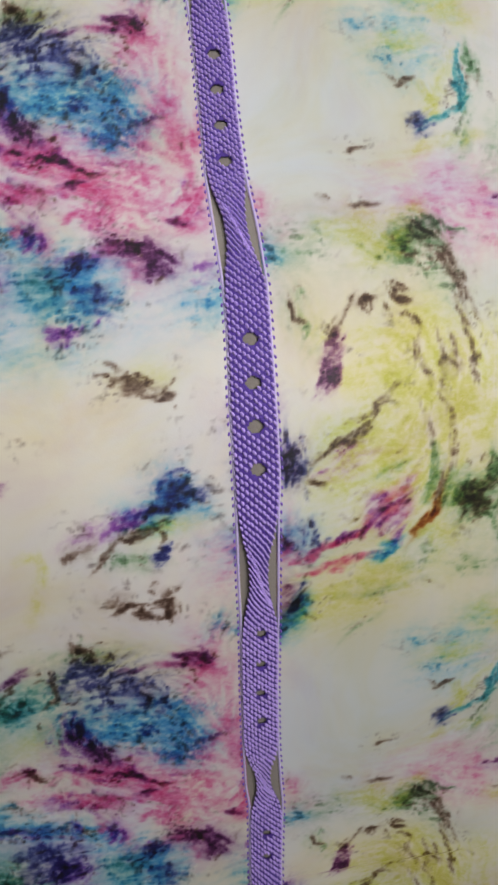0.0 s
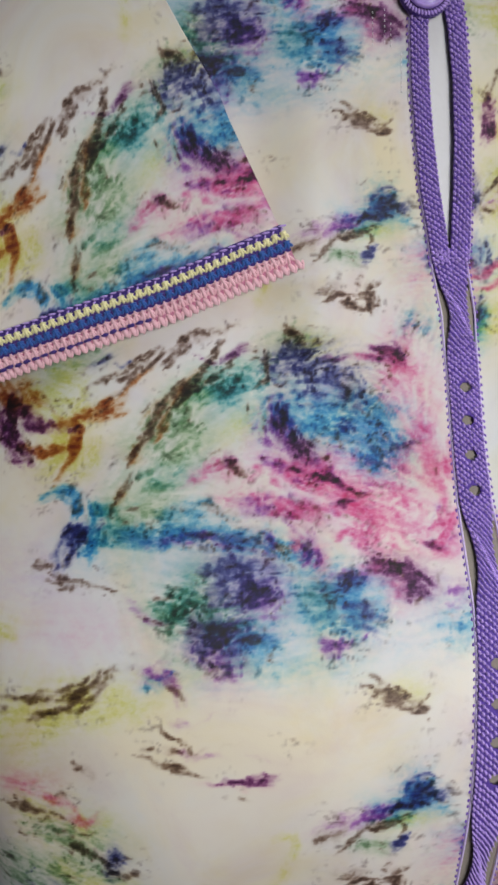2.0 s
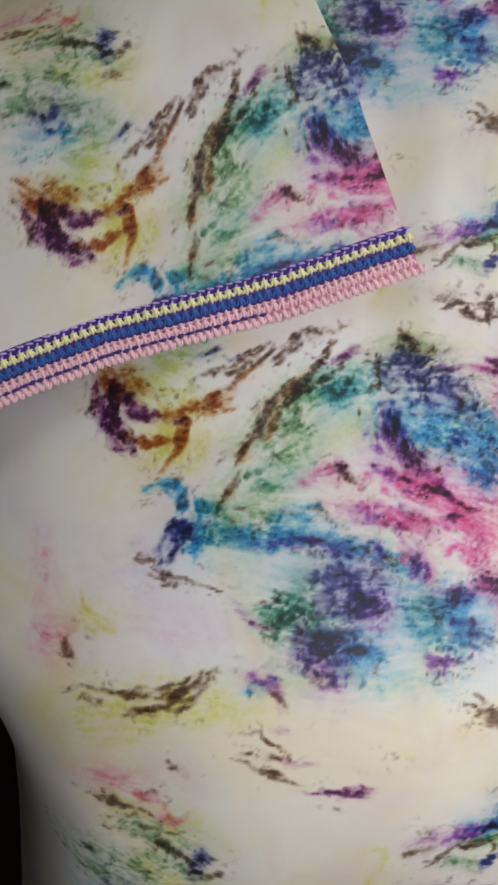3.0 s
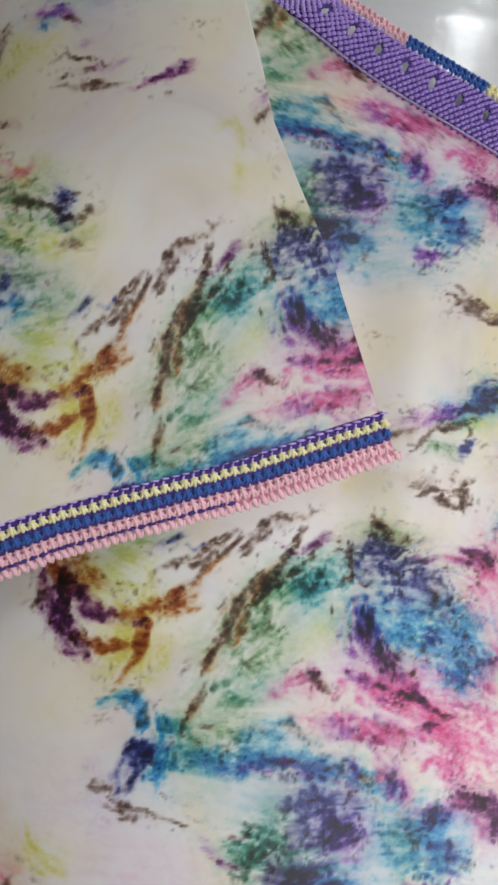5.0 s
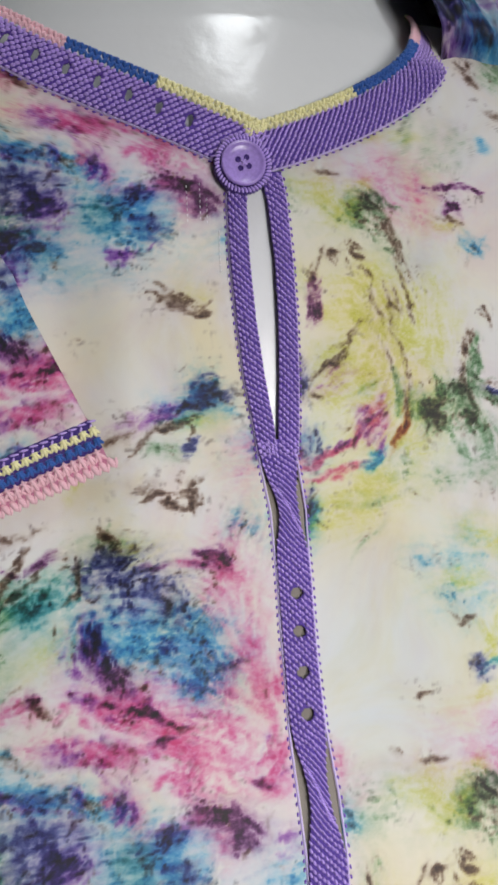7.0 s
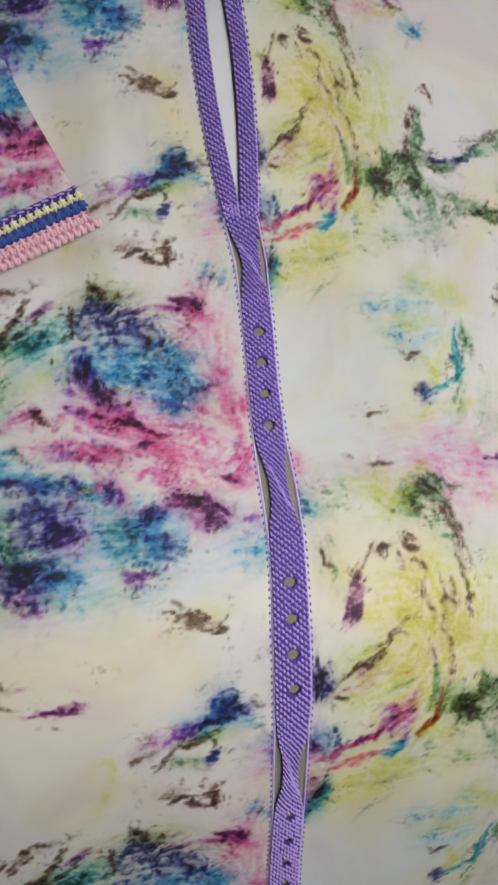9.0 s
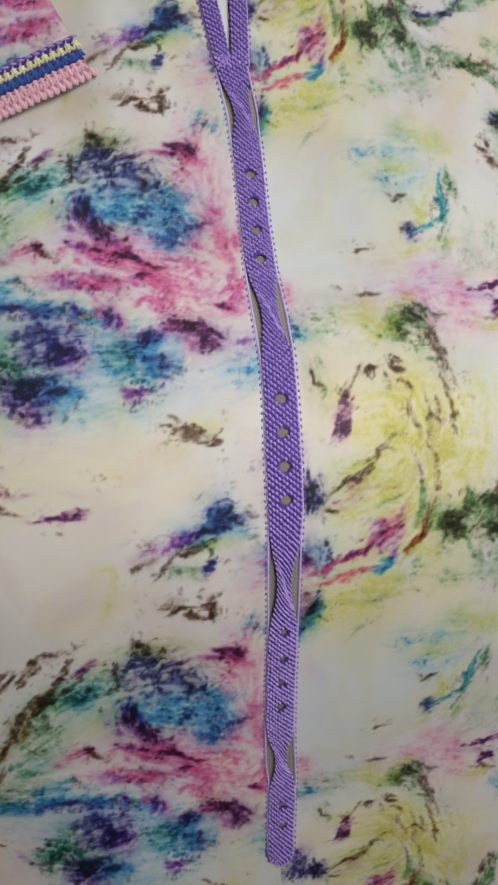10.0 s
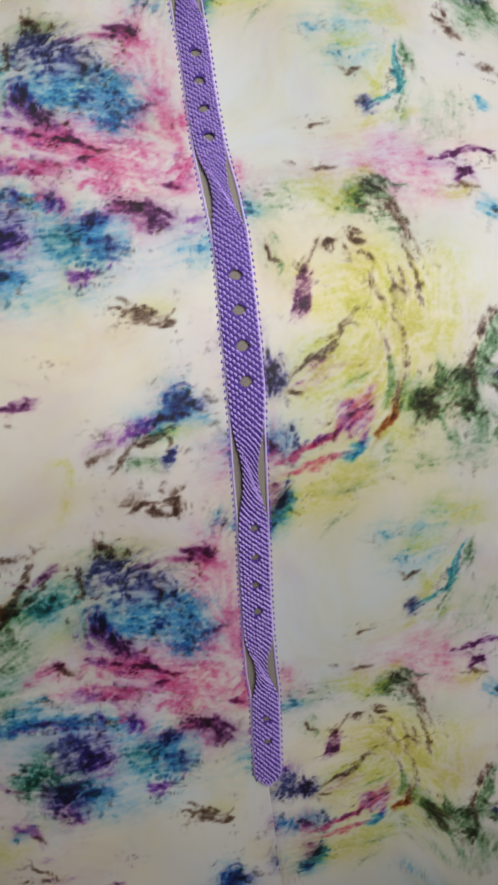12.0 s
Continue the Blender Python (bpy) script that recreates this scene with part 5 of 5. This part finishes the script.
# facing of grey-brown cloth behind the placket
fz = np.linspace(-0.2215, 0.141, 180)[:, None]
fk = np.linspace(-1, 1, 9)[None, :]
fx = np.interp(fz, PZ, PC) + fk * (np.interp(fz, PZ, PH) + 0.004)
fg = np.stack([fx, chest(fx, fz) - 0.0001 + 0.0016 * fk ** 2, fz + 0 * fk], -1)
ff = [(i * 9 + j, i * 9 + j + 1, i * 9 + j + 10, i * 9 + j + 9) for i in range(179) for j in range(8)]
facing = mesh_part("placket_facing", fg.reshape(-1, 3), ff, FACING, None, "grey-brown cloth strip behind the placket")
fm = facing.modifiers.new("thickness", "SOLIDIFY")
fm.thickness, fm.offset = 0.0006, 0
under(facing)

# two straps beside the keyhole
for SZ, SC, SH in ((LSZ, LSC, LSH), (RSZ, RSC, RSH)):
    z = np.linspace(SZ[-1], SZ[0] + 0.003, 120)
    st = Strand(*on_front(np.interp(z, SZ, SC), z, 0.0013))
    wz = lambda s, st=st, SZ=SZ, SH=SH: np.interp(np.interp(s, st.s, st.p[:, 2]), SZ, SH)
    band, _ = knitted_band("strap", st, wz, tunic, "narrow purple knitted strap beside the keyhole opening", columns=6)
    edge_stitching(st, wz, band, (-1,) if SC is LSC else (1,))

# neck band: middle line from the nape round one shoulder, across the chest and back
def smooth_curve(points, n):
    p = np.asarray(points, float)
    q = np.concatenate([2 * p[:1] - p[1:2], p, 2 * p[-1:] - p[-2:-1]])
    out = []
    for i in range(1, len(q) - 2):
        for t in np.linspace(0, 1, n, endpoint=False):
            out.append(0.5 * (2 * q[i] + (q[i + 1] - q[i - 1]) * t + (2 * q[i - 1] - 5 * q[i] + 4 * q[i + 1] - q[i + 2]) * t ** 2 + (3 * q[i] - q[i - 1] - 3 * q[i + 1] + q[i + 2]) * t ** 3))
    out.append(q[-2])
    return np.array(out)


def neck_side(xz, back):
    xz = np.array(xz)
    front = smooth_curve(np.stack([xz[:, 0], chest(xz[:, 0], xz[:, 1]) - 0.0015, xz[:, 1]], -1), 14)
    nf = chest_normal(front[:, 0], front[:, 2])
    bk = smooth_curve(np.concatenate([front[-1:], np.array(back)]), 16)[1:]
    mid = np.array([-0.022, 0.12, 0.0])
    nb = normalise((bk - mid) * np.array([1, 1, 0]) + np.array([0, 0, 0.09]))
    k = smoothstep(0, 30, np.arange(len(bk)))[:, None]
    nb = normalise(nf[-1] * (1 - k) + nb * k)
    p, n = np.concatenate([front, bk]), np.concatenate([nf, nb])
    # the band bends softly where it leaves the chest for the shoulder
    for a, width in ((p, 9), (n, 25)):
        pad = np.concatenate([np.repeat(a[:1], width // 2, 0), a, np.repeat(a[-1:], width // 2, 0)])
        soft = np.stack([np.convolve(pad[:, i], np.ones(width) / width, "valid") for i in range(3)], -1)
        a[width:-width] = soft[width:-width]
    return Strand(p, normalise(n))


EDGE_COLOURS = ((0.043, YELLOW, "yellow"), (0.034, BLUE, "blue"), (0.034, PINK_PALE, "pink"), (0.034, YELLOW, "yellow"), (0.034, BLUE, "blue"), (0.05, PINK_PALE, "pink"))
NECK_HALFS = {-1: 0.0081, 1: 0.0071}
for xz, back, over, nose in (
    (((-0.004, 0.2635), (-0.016, 0.2685), (-0.035, 0.2765), (-0.060, 0.2865), (-0.080, 0.2945), (-0.095, 0.3020), (-0.112, 0.3120)), ((-0.126, 0.080, 0.325), (-0.132, 0.110, 0.344), (-0.105, 0.165, 0.364), (-0.022, 0.195, 0.372)), -1, 6),
    (((-0.010, 0.2636), (0.010, 0.2700), (0.025, 0.2758), (0.040, 0.2828), (0.0560, 0.2925), (0.0660, 0.3020)), ((0.0715, 0.062, 0.3125), (0.0765, 0.084, 0.328), (0.082, 0.125, 0.348), (0.060, 0.175, 0.366), (-0.022, 0.195, 0.372)), 1, 0),
):
    NECK_HALF = NECK_HALFS[over]
    nk = neck_side(xz, back)
    eyelets = [(0.030 + 0.0118 * i, 0.0012 * over, 0.0013, 0.0026) for i in range(9)] if over < 0 else []
    band, _ = knitted_band("neck_band", nk, NECK_HALF, tunic, "purple knitted neck band with coloured edging", eyelets, columns=12)
    edge_stitching(nk, NECK_HALF, band, (over * -1,) if over > 0 else (1,))
    s = 0.004
    up_side = -1 if over < 0 else 1
    for length, mat, word in (EDGE_COLOURS if over < 0 else ((0.046, YELLOW, "yellow"), (0.041, BLUE, "blue")) + EDGE_COLOURS[2:]):
        verts, faces = [], []
        end = min(s + length, nk.length - 0.002)
        rng = random.Random(int(s * 1e4))
        while s < end:
            P, T, B, N = [a[0] for a in nk.at(np.array([s]))]
            B = B if B[2] + 0.4 * B[1] > 0 else -B
            for off, l, w, h, sl in ((0.0011, 0.0018, 0.0008, 0.0013, 0.75), (0.0016, 0.0018, 0.0008, 0.0015, -0.75), (0.0034, 0.0016, 0.0009, 0.0017, 0.5), (0.0036, 0.0014, 0.0008, 0.0013, -0.9)):
                ax = normalise(B + T * sl)
                stitch_lump(verts, faces, P + B * (NECK_HALF + off) + N * 0.0008 + T * (rng.uniform(-0.0003, 0.0003) + 0.0007 * sl), ax, normalise(T - B * sl), N, l * rng.uniform(0.9, 1.1), w, h)
            s += 0.0027
        if verts:
            under(mesh_part("edging", verts, faces, mat, None, word + " crocheted edging"), band)

# rows of white running stitches left in the cloth beside the keyhole
for tx, z0, z1 in ((-0.0332, 0.2525, 0.2375), (-0.0283, 0.2535, 0.2385), (-0.0258, 0.2480, 0.2370), (-0.0215, 0.2360, 0.2180), (-0.0188, 0.2330, 0.2150)):
    verts, faces = [], []
    for i in range(int((z0 - z1) / 0.0021)):
        P, N = on_front(np.array(tx), np.array(z0 - 0.0021 * i), 0.0006)
        stitch_lump(verts, faces, P, np.array([0.03, 0.0, -1.0]), np.array([1.0, 0.0, 0.03]), N, 0.0006, 0.00016, 0.0003)
    under(mesh_part("sewing_thread", verts, faces, WHITE_THREAD, None, "white running stitches"), tunic)

# button with its crocheted rim
bc, bn = on_front(np.array(-0.0122), np.array(0.2598), 0.0055)
turn = Vector(bn).to_track_quat("Z", "Y").to_matrix().to_4x4()
BM = Matrix.Translation(bc) @ turn


def lathe(profile, n, m, ripple_of=None):
    bm = bmesh.new()
    rings = []
    for r, h in profile:
        ring = []
        for i in range(n):
            a = 2 * math.pi * i / n
            rr = r + (ripple_of(a, r) if ripple_of else 0)
            ring.append(bm.verts.new(m @ Vector((rr * math.cos(a), rr * math.sin(a), h))))
        rings.append(ring)
    for r0, r1 in zip(rings, rings[1:]):
        for i in range(n):
            j = (i + 1) % n
            bm.faces.new((r0[i], r0[j], r1[j], r1[i]))
    bm.faces.new(rings[0][::-1])
    bm.faces.new(rings[-1])
    return bm


button = under(part("button", lathe([(0.0080, -0.001), (0.0086, 0.0004), (0.0083, 0.0015), (0.0077, 0.0018), (0.0070, 0.0012), (0.0060, 0.0006), (0.003, 0.0007), (0.0005, 0.0008)], 56, BM), BUTTON, None, "round purple pearly button with four holes"))
for i in range(4):
    a = math.pi / 4 + i * math.pi / 2 + 0.25
    hm = BM @ Matrix.Translation((0.0023 * math.cos(a), 0.0023 * math.sin(a), 0.0))
    # shallow cup, not cut through; its depth is painted dark
    under(part("hole", lathe([(0.00110, 0.0005), (0.00110, 0.0009), (0.0009, 0.00092), (0.00085, 0.0008), (0.0001, 0.00078)], 12, hm), BUTTON_SHADE), button)
bm = bmesh.new()
for a0, a1 in ((0, 2), (1, 3)):
    a, c = math.pi / 4 + a0 * math.pi / 2 + 0.25, math.pi / 4 + a1 * math.pi / 2 + 0.25
    d = Vector((math.cos(a), math.sin(a), 0))
    rot = d.to_track_quat("X", "Z").to_matrix().to_4x4()
    bmesh.ops.create_cube(bm, size=1, matrix=BM @ Matrix.Translation((0, 0, 0.00105)) @ rot @ Matrix.Diagonal((0.0030, 0.0004, 0.0003, 1)))
under(part("thread", bm, PURPLE, None, "purple sewing thread"), button)
# ring in the darkened purple: painted shade between its stitches
rim = under(part("button_rim", lathe([(0.0082, -0.004), (0.0103, -0.0042), (0.0109, -0.002), (0.0105, -0.0004), (0.0098, 0.0002), (0.0090, 0.0), (0.0086, -0.002)], 144, BM, lambda a, r: 0.00022 * math.cos(48 * a) if r > 0.0092 else 0), PURPLE_SHADE, None, "purple crocheted ring round the button"))
verts, faces = [], []
for i in range(46):
    a = 2 * math.pi * i / 46
    o, tt = Vector((math.cos(a), math.sin(a), 0)), Vector((-math.sin(a), math.cos(a), 0))
    R3 = BM.to_3x3()
    c = np.array(BM @ (o * 0.0098 + Vector((0, 0, -0.0003))))
    stitch_lump(verts, faces, c, np.array(R3 @ (o * 0.9 + tt * 0.35)), np.array(R3 @ (tt * 0.9 - o * 0.35)), np.array(R3 @ Vector((0, 0, 1))), 0.0013, 0.00055, 0.0009)
under(mesh_part("stitches", verts, faces, PURPLE), rim)


# ---- sleeves ----
def seam_x(z):
    """Line of the raglan seam and, lower down, the folded edge of the sleeve."""
    return np.interp(z, [0.08, 0.155, 0.166, 0.215, 0.2265, 0.252, 0.277, 0.294, 0.310, 0.330, 0.352], [-0.042, -0.0680, -0.0725, -0.0925, -0.0965, -0.1095, -0.1222, -0.1275, -0.1330, -0.139, -0.146])


def sleeve_y(x, z):
    k = smoothstep(0.262, 0.205, z)
    return (1 - k) * (chest(x, z) - 0.0016) + k * (0.0455 + 0.10 * np.maximum(0, -x - 0.19) ** 1.5)


def hem_z(x):
    """Upper edge of the striped band on the sleeve."""
    return np.interp(x, [-0.26, -0.2225, -0.19, -0.1565, -0.1222, -0.0721, -0.05], [0.0925, 0.1105, 0.1245, 0.1355, 0.1465, 0.1665, 0.176])


SLEEVE_OUT = -0.262
C23, S23 = math.cos(radians(-23)), math.sin(radians(-23))


def sleeve_print(x, z):
    a, b = x + 0.1101, z - 0.2223
    return np.stack([C23 * a - S23 * b - 0.0675, S23 * a + C23 * b + 0.1099], -1)


k = np.linspace(0, 1, 220)
cols = SLEEVE_OUT + k * (-0.0722 - SLEEVE_OUT)
gx = np.zeros((270, 220))
gz = np.zeros((270, 220))
for i, f in enumerate(np.linspace(0, 1, 270)):
    z_low = hem_z(cols)
    zt = z_low + f * (TOP - z_low)
    edge = seam_x(zt)
    gx[i] = SLEEVE_OUT + k * (edge - SLEEVE_OUT)
    gz[i] = hem_z(gx[i]) + f * (TOP - hem_z(gx[i]))
gy = sleeve_y(gx, gz) - 0.0006 + ripple(gx, gz)
lip = smoothstep(0.004, 0.0, np.abs(gx - seam_x(gz)))
gy = gy + 0.0018 * lip * lip
sleeve = under(cloth_sheet("sleeve", np.stack([gx, gy, gz], -1), sleeve_print(gx, gz), None, "short raglan sleeve hanging flat with striped hem", 0.0008))
# rear layer of the same sleeve
under(cloth_sheet("sleeve_lining", np.stack([gx[::3, ::3] - 0.004, gy[::3, ::3] + 0.0045 + 0.02 * (1 - k[::3]) , gz[::3, ::3] + 0.004], -1), sleeve_print(gx, gz)[::3, ::3], sleeve), sleeve)

# stripes of the sleeve's knitted hem: offset below its upper edge, yarn, width, where it ends
STRIPES = ((0.0010, PURPLE, 0.0012, -0.0722, "purple"), (0.0039, YELLOW, 0.0021, -0.0720, "yellow"), (0.0079, BLUE, 0.0021, -0.0718, "blue"), (0.0126, PINK_PALE, 0.0030, -0.0716, "pink"), (0.0149, INDIGO, 0.0009, -0.1280, "indigo"), (0.0168, PINK_PALE, 0.0024, -0.0714, "pale pink"))


def hem_frame(x, drop):
    e = 1e-3
    slope = (hem_z(x + 4 * e) - hem_z(x - 4 * e)) / (8 * e)
    T = normalise(np.array([1.0, 0.0, float(slope)]))
    D = np.array([T[2], 0.0, -T[0]])
    base = np.array([x, 0.0, float(hem_z(x))]) + D * drop
    base[1] = float(sleeve_y(base[0], base[2]))
    return base, T, D, np.array([0.0, -1.0, 0.0])


xs = np.linspace(SLEEVE_OUT, -0.0720, 120)
verts, faces = [], []
for i, x in enumerate(xs):
    for d in (-0.0008, 0.004, 0.008, 0.0105):
        b_, T, D, N = hem_frame(x, d)
        verts.append(b_)
for i in range(len(xs) - 1):
    for j in range(3):
        faces.append((i * 4 + j, i * 4 + j + 1, (i + 1) * 4 + j + 1, (i + 1) * 4 + j))
hem = mesh_part("hem_band", verts, faces, INDIGO, None, "striped knitted hem band in purple, yellow, blue and pink")
hs = hem.modifiers.new("thickness", "SOLIDIFY")
hs.thickness, hs.offset = 0.0014, 0
under(hem, sleeve)
verts = []
for x in xs:
    for d in (0.0105, 0.013, 0.015, 0.0178):
        verts.append(hem_frame(x, d)[0])
# backing of the pink rows, its dark colour standing in for shade
low = mesh_part("hem_edge", verts, faces, PINK_SHADE, None, "pink lower part of the hem band")
hs = low.modifiers.new("thickness", "SOLIDIFY")
hs.thickness, hs.offset = 0.0013, 0
under(low, sleeve)
for drop, mat, wide, end, word in STRIPES:
    verts, faces = [], []
    rng = random.Random(int(drop * 1e5))
    x = SLEEVE_OUT
    step = 0.0031 if "p" in word and word != "purple" else 0.0037
    while x < end:
        b_, T, D, N = hem_frame(x, drop + rng.uniform(-0.0002, 0.0002))
        jig = rng.uniform(0.88, 1.1)
        if word == "indigo":
            stitch_lump(verts, faces, b_ + N * 0.0011, T, D, N, 0.0019, wide * jig, 0.0012)
        elif word == "purple":
            stitch_lump(verts, faces, b_ + N * 0.0006 + D * 0.0006, normalise(T - D * 1.3), normalise(D + T * 1.3), N, 0.0011, 0.0005, 0.0010)
            stitch_lump(verts, faces, b_ + N * 0.0007 - D * 0.0009 + T * 0.0010, normalise(T + D * 0.2), normalise(D - T * 0.2), N, 0.0018, 0.0005, 0.0011)
        elif word == "pale pink":
            stitch_lump(verts, faces, b_ + N * 0.0005, normalise(D + T * 0.3), normalise(T - D * 0.3), N, wide * 1.1 * jig, 0.0013, 0.0015)
            stitch_lump(verts, faces, b_ + N * 0.0004 + T * 0.0015 + D * 0.0008, normalise(D - T * 0.4), normalise(T + D * 0.4), N, wide * 0.9, 0.0008, 0.0011)
        else:
            # a fan of three loops drawn together at the top
            for lean, l, w, h in ((-0.75, 0.95, 0.00075, 0.0015), (0.05, 1.05, 0.0009, 0.0019), (0.8, 0.95, 0.00075, 0.0014)):
                lean += rng.uniform(-0.15, 0.15)
                ax = normalise(D + T * lean)
                stitch_lump(verts, faces, b_ + N * 0.0006 + T * (lean * 0.0011), ax, normalise(T - D * lean), N, wide * l * jig, w, h)
            stitch_lump(verts, faces, b_ + N * 0.0009 - D * (wide * 0.55), T, D, N, 0.0017, 0.0006, 0.0012)
        x += step * T[0]
    under(mesh_part("stripe", verts, faces, mat, None, word + " knitted stripe"), hem)

# shoulder of the other sleeve, bunched up behind the neck band
f = np.linspace(0, 1, 90)[None, :]
d = np.linspace(0, 1, 80)[:, None]
bow = np.sin(np.pi * np.clip(d / 1.2, 0, 1))
gx2 = 0.0725 + 0.081 * f - (0.005 * smoothstep(0, 0.2, d) + 0.013 * smoothstep(0.15, 0.5, d)) * (1 - f) + 0.012 * f * smoothstep(0.3, 0.75, d)
low_z = 0.3005 + 0.008 * f + 0.002 * np.sin(14 * f)
top_z = 0.3655 - 0.028 * f ** 1.2
gz2 = low_z + (top_z - low_z) * np.sin(np.pi / 2 * np.clip(d / 0.7, 0, 1)) - 0.05 * np.maximum(0, d - 0.7) ** 1.3
crease = 0.0022 * np.sin(60 * f + 9 * d) * bow + 0.0014 * np.sin(31 * f - 17 * d + 1) * bow
gy2 = chest(gx2, 0.303 + 0 * gz2) + 0.004 - 0.009 * smoothstep(0, 0.12, d) + 0.062 * (1 - np.cos(np.pi / 2 * np.clip(d / 0.7, 0, 1))) + 0.09 * np.maximum(0, d - 0.7) - crease - 0.004 * np.sin(np.pi * np.clip(d / 0.4, 0, 1))
under(cloth_sheet("sleeve_shoulder", np.stack([gx2, gy2, gz2 + 0.4 * crease], -1), np.stack([-0.105 + 0.075 * f + 0 * d, 0.000 + 0.060 * d + 0.02 * f], -1), None, "dark part of the print bunched on the shoulder"))

# the other sleeve hangs out to the side
k2 = np.linspace(0, 1, 60)
gx2 = np.zeros((70, 60))
gz2 = np.zeros((70, 60))
for i, f in enumerate(np.linspace(0, 1, 70)):
    zt = 0.12 + 0.21 * f
    gx2[i] = 0.185 - 0.085 * f + k2 * (0.12 - 0.06 * f)
    gz2[i] = zt - 0.05 * k2 * (1 - 0.4 * f)
under(cloth_sheet("sleeve", np.stack([gx2, chest(gx2, gz2) - 0.002, gz2], -1), np.stack([gx2, gz2 - 0.05], -1), None, "short raglan sleeve falling away at the side"))


# ---- mannequin: one plain glossy form ----
def torso_ring(z, n=72):
    """Outline of the mannequin at one height."""
    a = np.linspace(0, 2 * math.pi, n, endpoint=False)
    wide = np.interp(z, [-0.45, -0.2, -0.03, 0.1, 0.2, 0.27, 0.31, 0.335, 0.36, 0.40, 0.5], [0.175, 0.15, 0.165, 0.165, 0.155, 0.140, 0.128, 0.119, 0.110, 0.096, 0.08])
    cx = np.interp(z, [0.2, 0.36], [-0.005, -0.008])
    front = float(chest(np.array(-0.005), np.array(min(z, 0.28)))) + np.interp(z, [0.135, 0.155], [0.0038, 0.0004])
    front = front + np.interp(z, [0.28, 0.32, 0.36, 0.42, 0.5], [0, 0.010, 0.030, 0.045, 0.05])
    back = np.interp(z, [-0.45, 0.2, 0.36, 0.5], [0.205, 0.205, 0.19, 0.185])
    cy, dy = (front + back) / 2, (back - front) / 2
    c, s = np.cos(a), np.sin(a)
    e = np.interp(z, [0.25, 0.36], [0.8, 1.0])
    px, py, pz = cx + wide * np.sign(c) * np.abs(c) ** e, cy + dy * np.sign(s) * np.abs(s) ** e, np.full(n, z)
    # stays inside the cloth that hangs over it
    inside = chest(px, np.full(n, min(z, 0.30))) + 0.0038 - 0.0034 * smoothstep(0.135, 0.155, z) * smoothstep(0.025, 0.012, np.abs(px + 0.006)) + 0.007 * smoothstep(0.03, 0.07, np.abs(px)) * smoothstep(0.27, 0.24, z)
    return np.stack([px, np.maximum(py, inside), pz], -1)


levels = np.concatenate([np.linspace(-0.45, 0.2, 40), np.linspace(0.205, 0.5, 80)])
verts = np.concatenate([torso_ring(z) for z in levels])
n = 72
faces = [(i * n + j, i * n + (j + 1) % n, (i + 1) * n + (j + 1) % n, (i + 1) * n + j) for i in range(len(levels) - 1) for j in range(n)]
faces += [tuple(range(n))[::-1], tuple(range((len(levels) - 1) * n, len(levels) * n))]
verts = list(verts)
for r0, r1, z0_, z1_ in ((0.02, 0.02, -1.22, -0.45), (0.16, 0.15, Z0, -1.22)):
    b0 = len(verts)
    for zz_, rr in ((z0_, r0), (z1_, r1)):
        for i in range(24):
            verts.append((rr * math.cos(math.pi * i / 12), 0.12 + rr * math.sin(math.pi * i / 12), zz_))
    faces += [(b0 + i, b0 + (i + 1) % 24, b0 + 24 + (i + 1) % 24, b0 + 24 + i) for i in range(24)]
    faces += [tuple(range(b0, b0 + 24))[::-1], tuple(range(b0 + 24, b0 + 48))]
mannequin = mesh_part("mannequin", verts, faces, GLOSS)
mannequin.data.update()
tagged(mannequin, "glossy pale grey plastic mannequin torso on a stand", "mannequin")
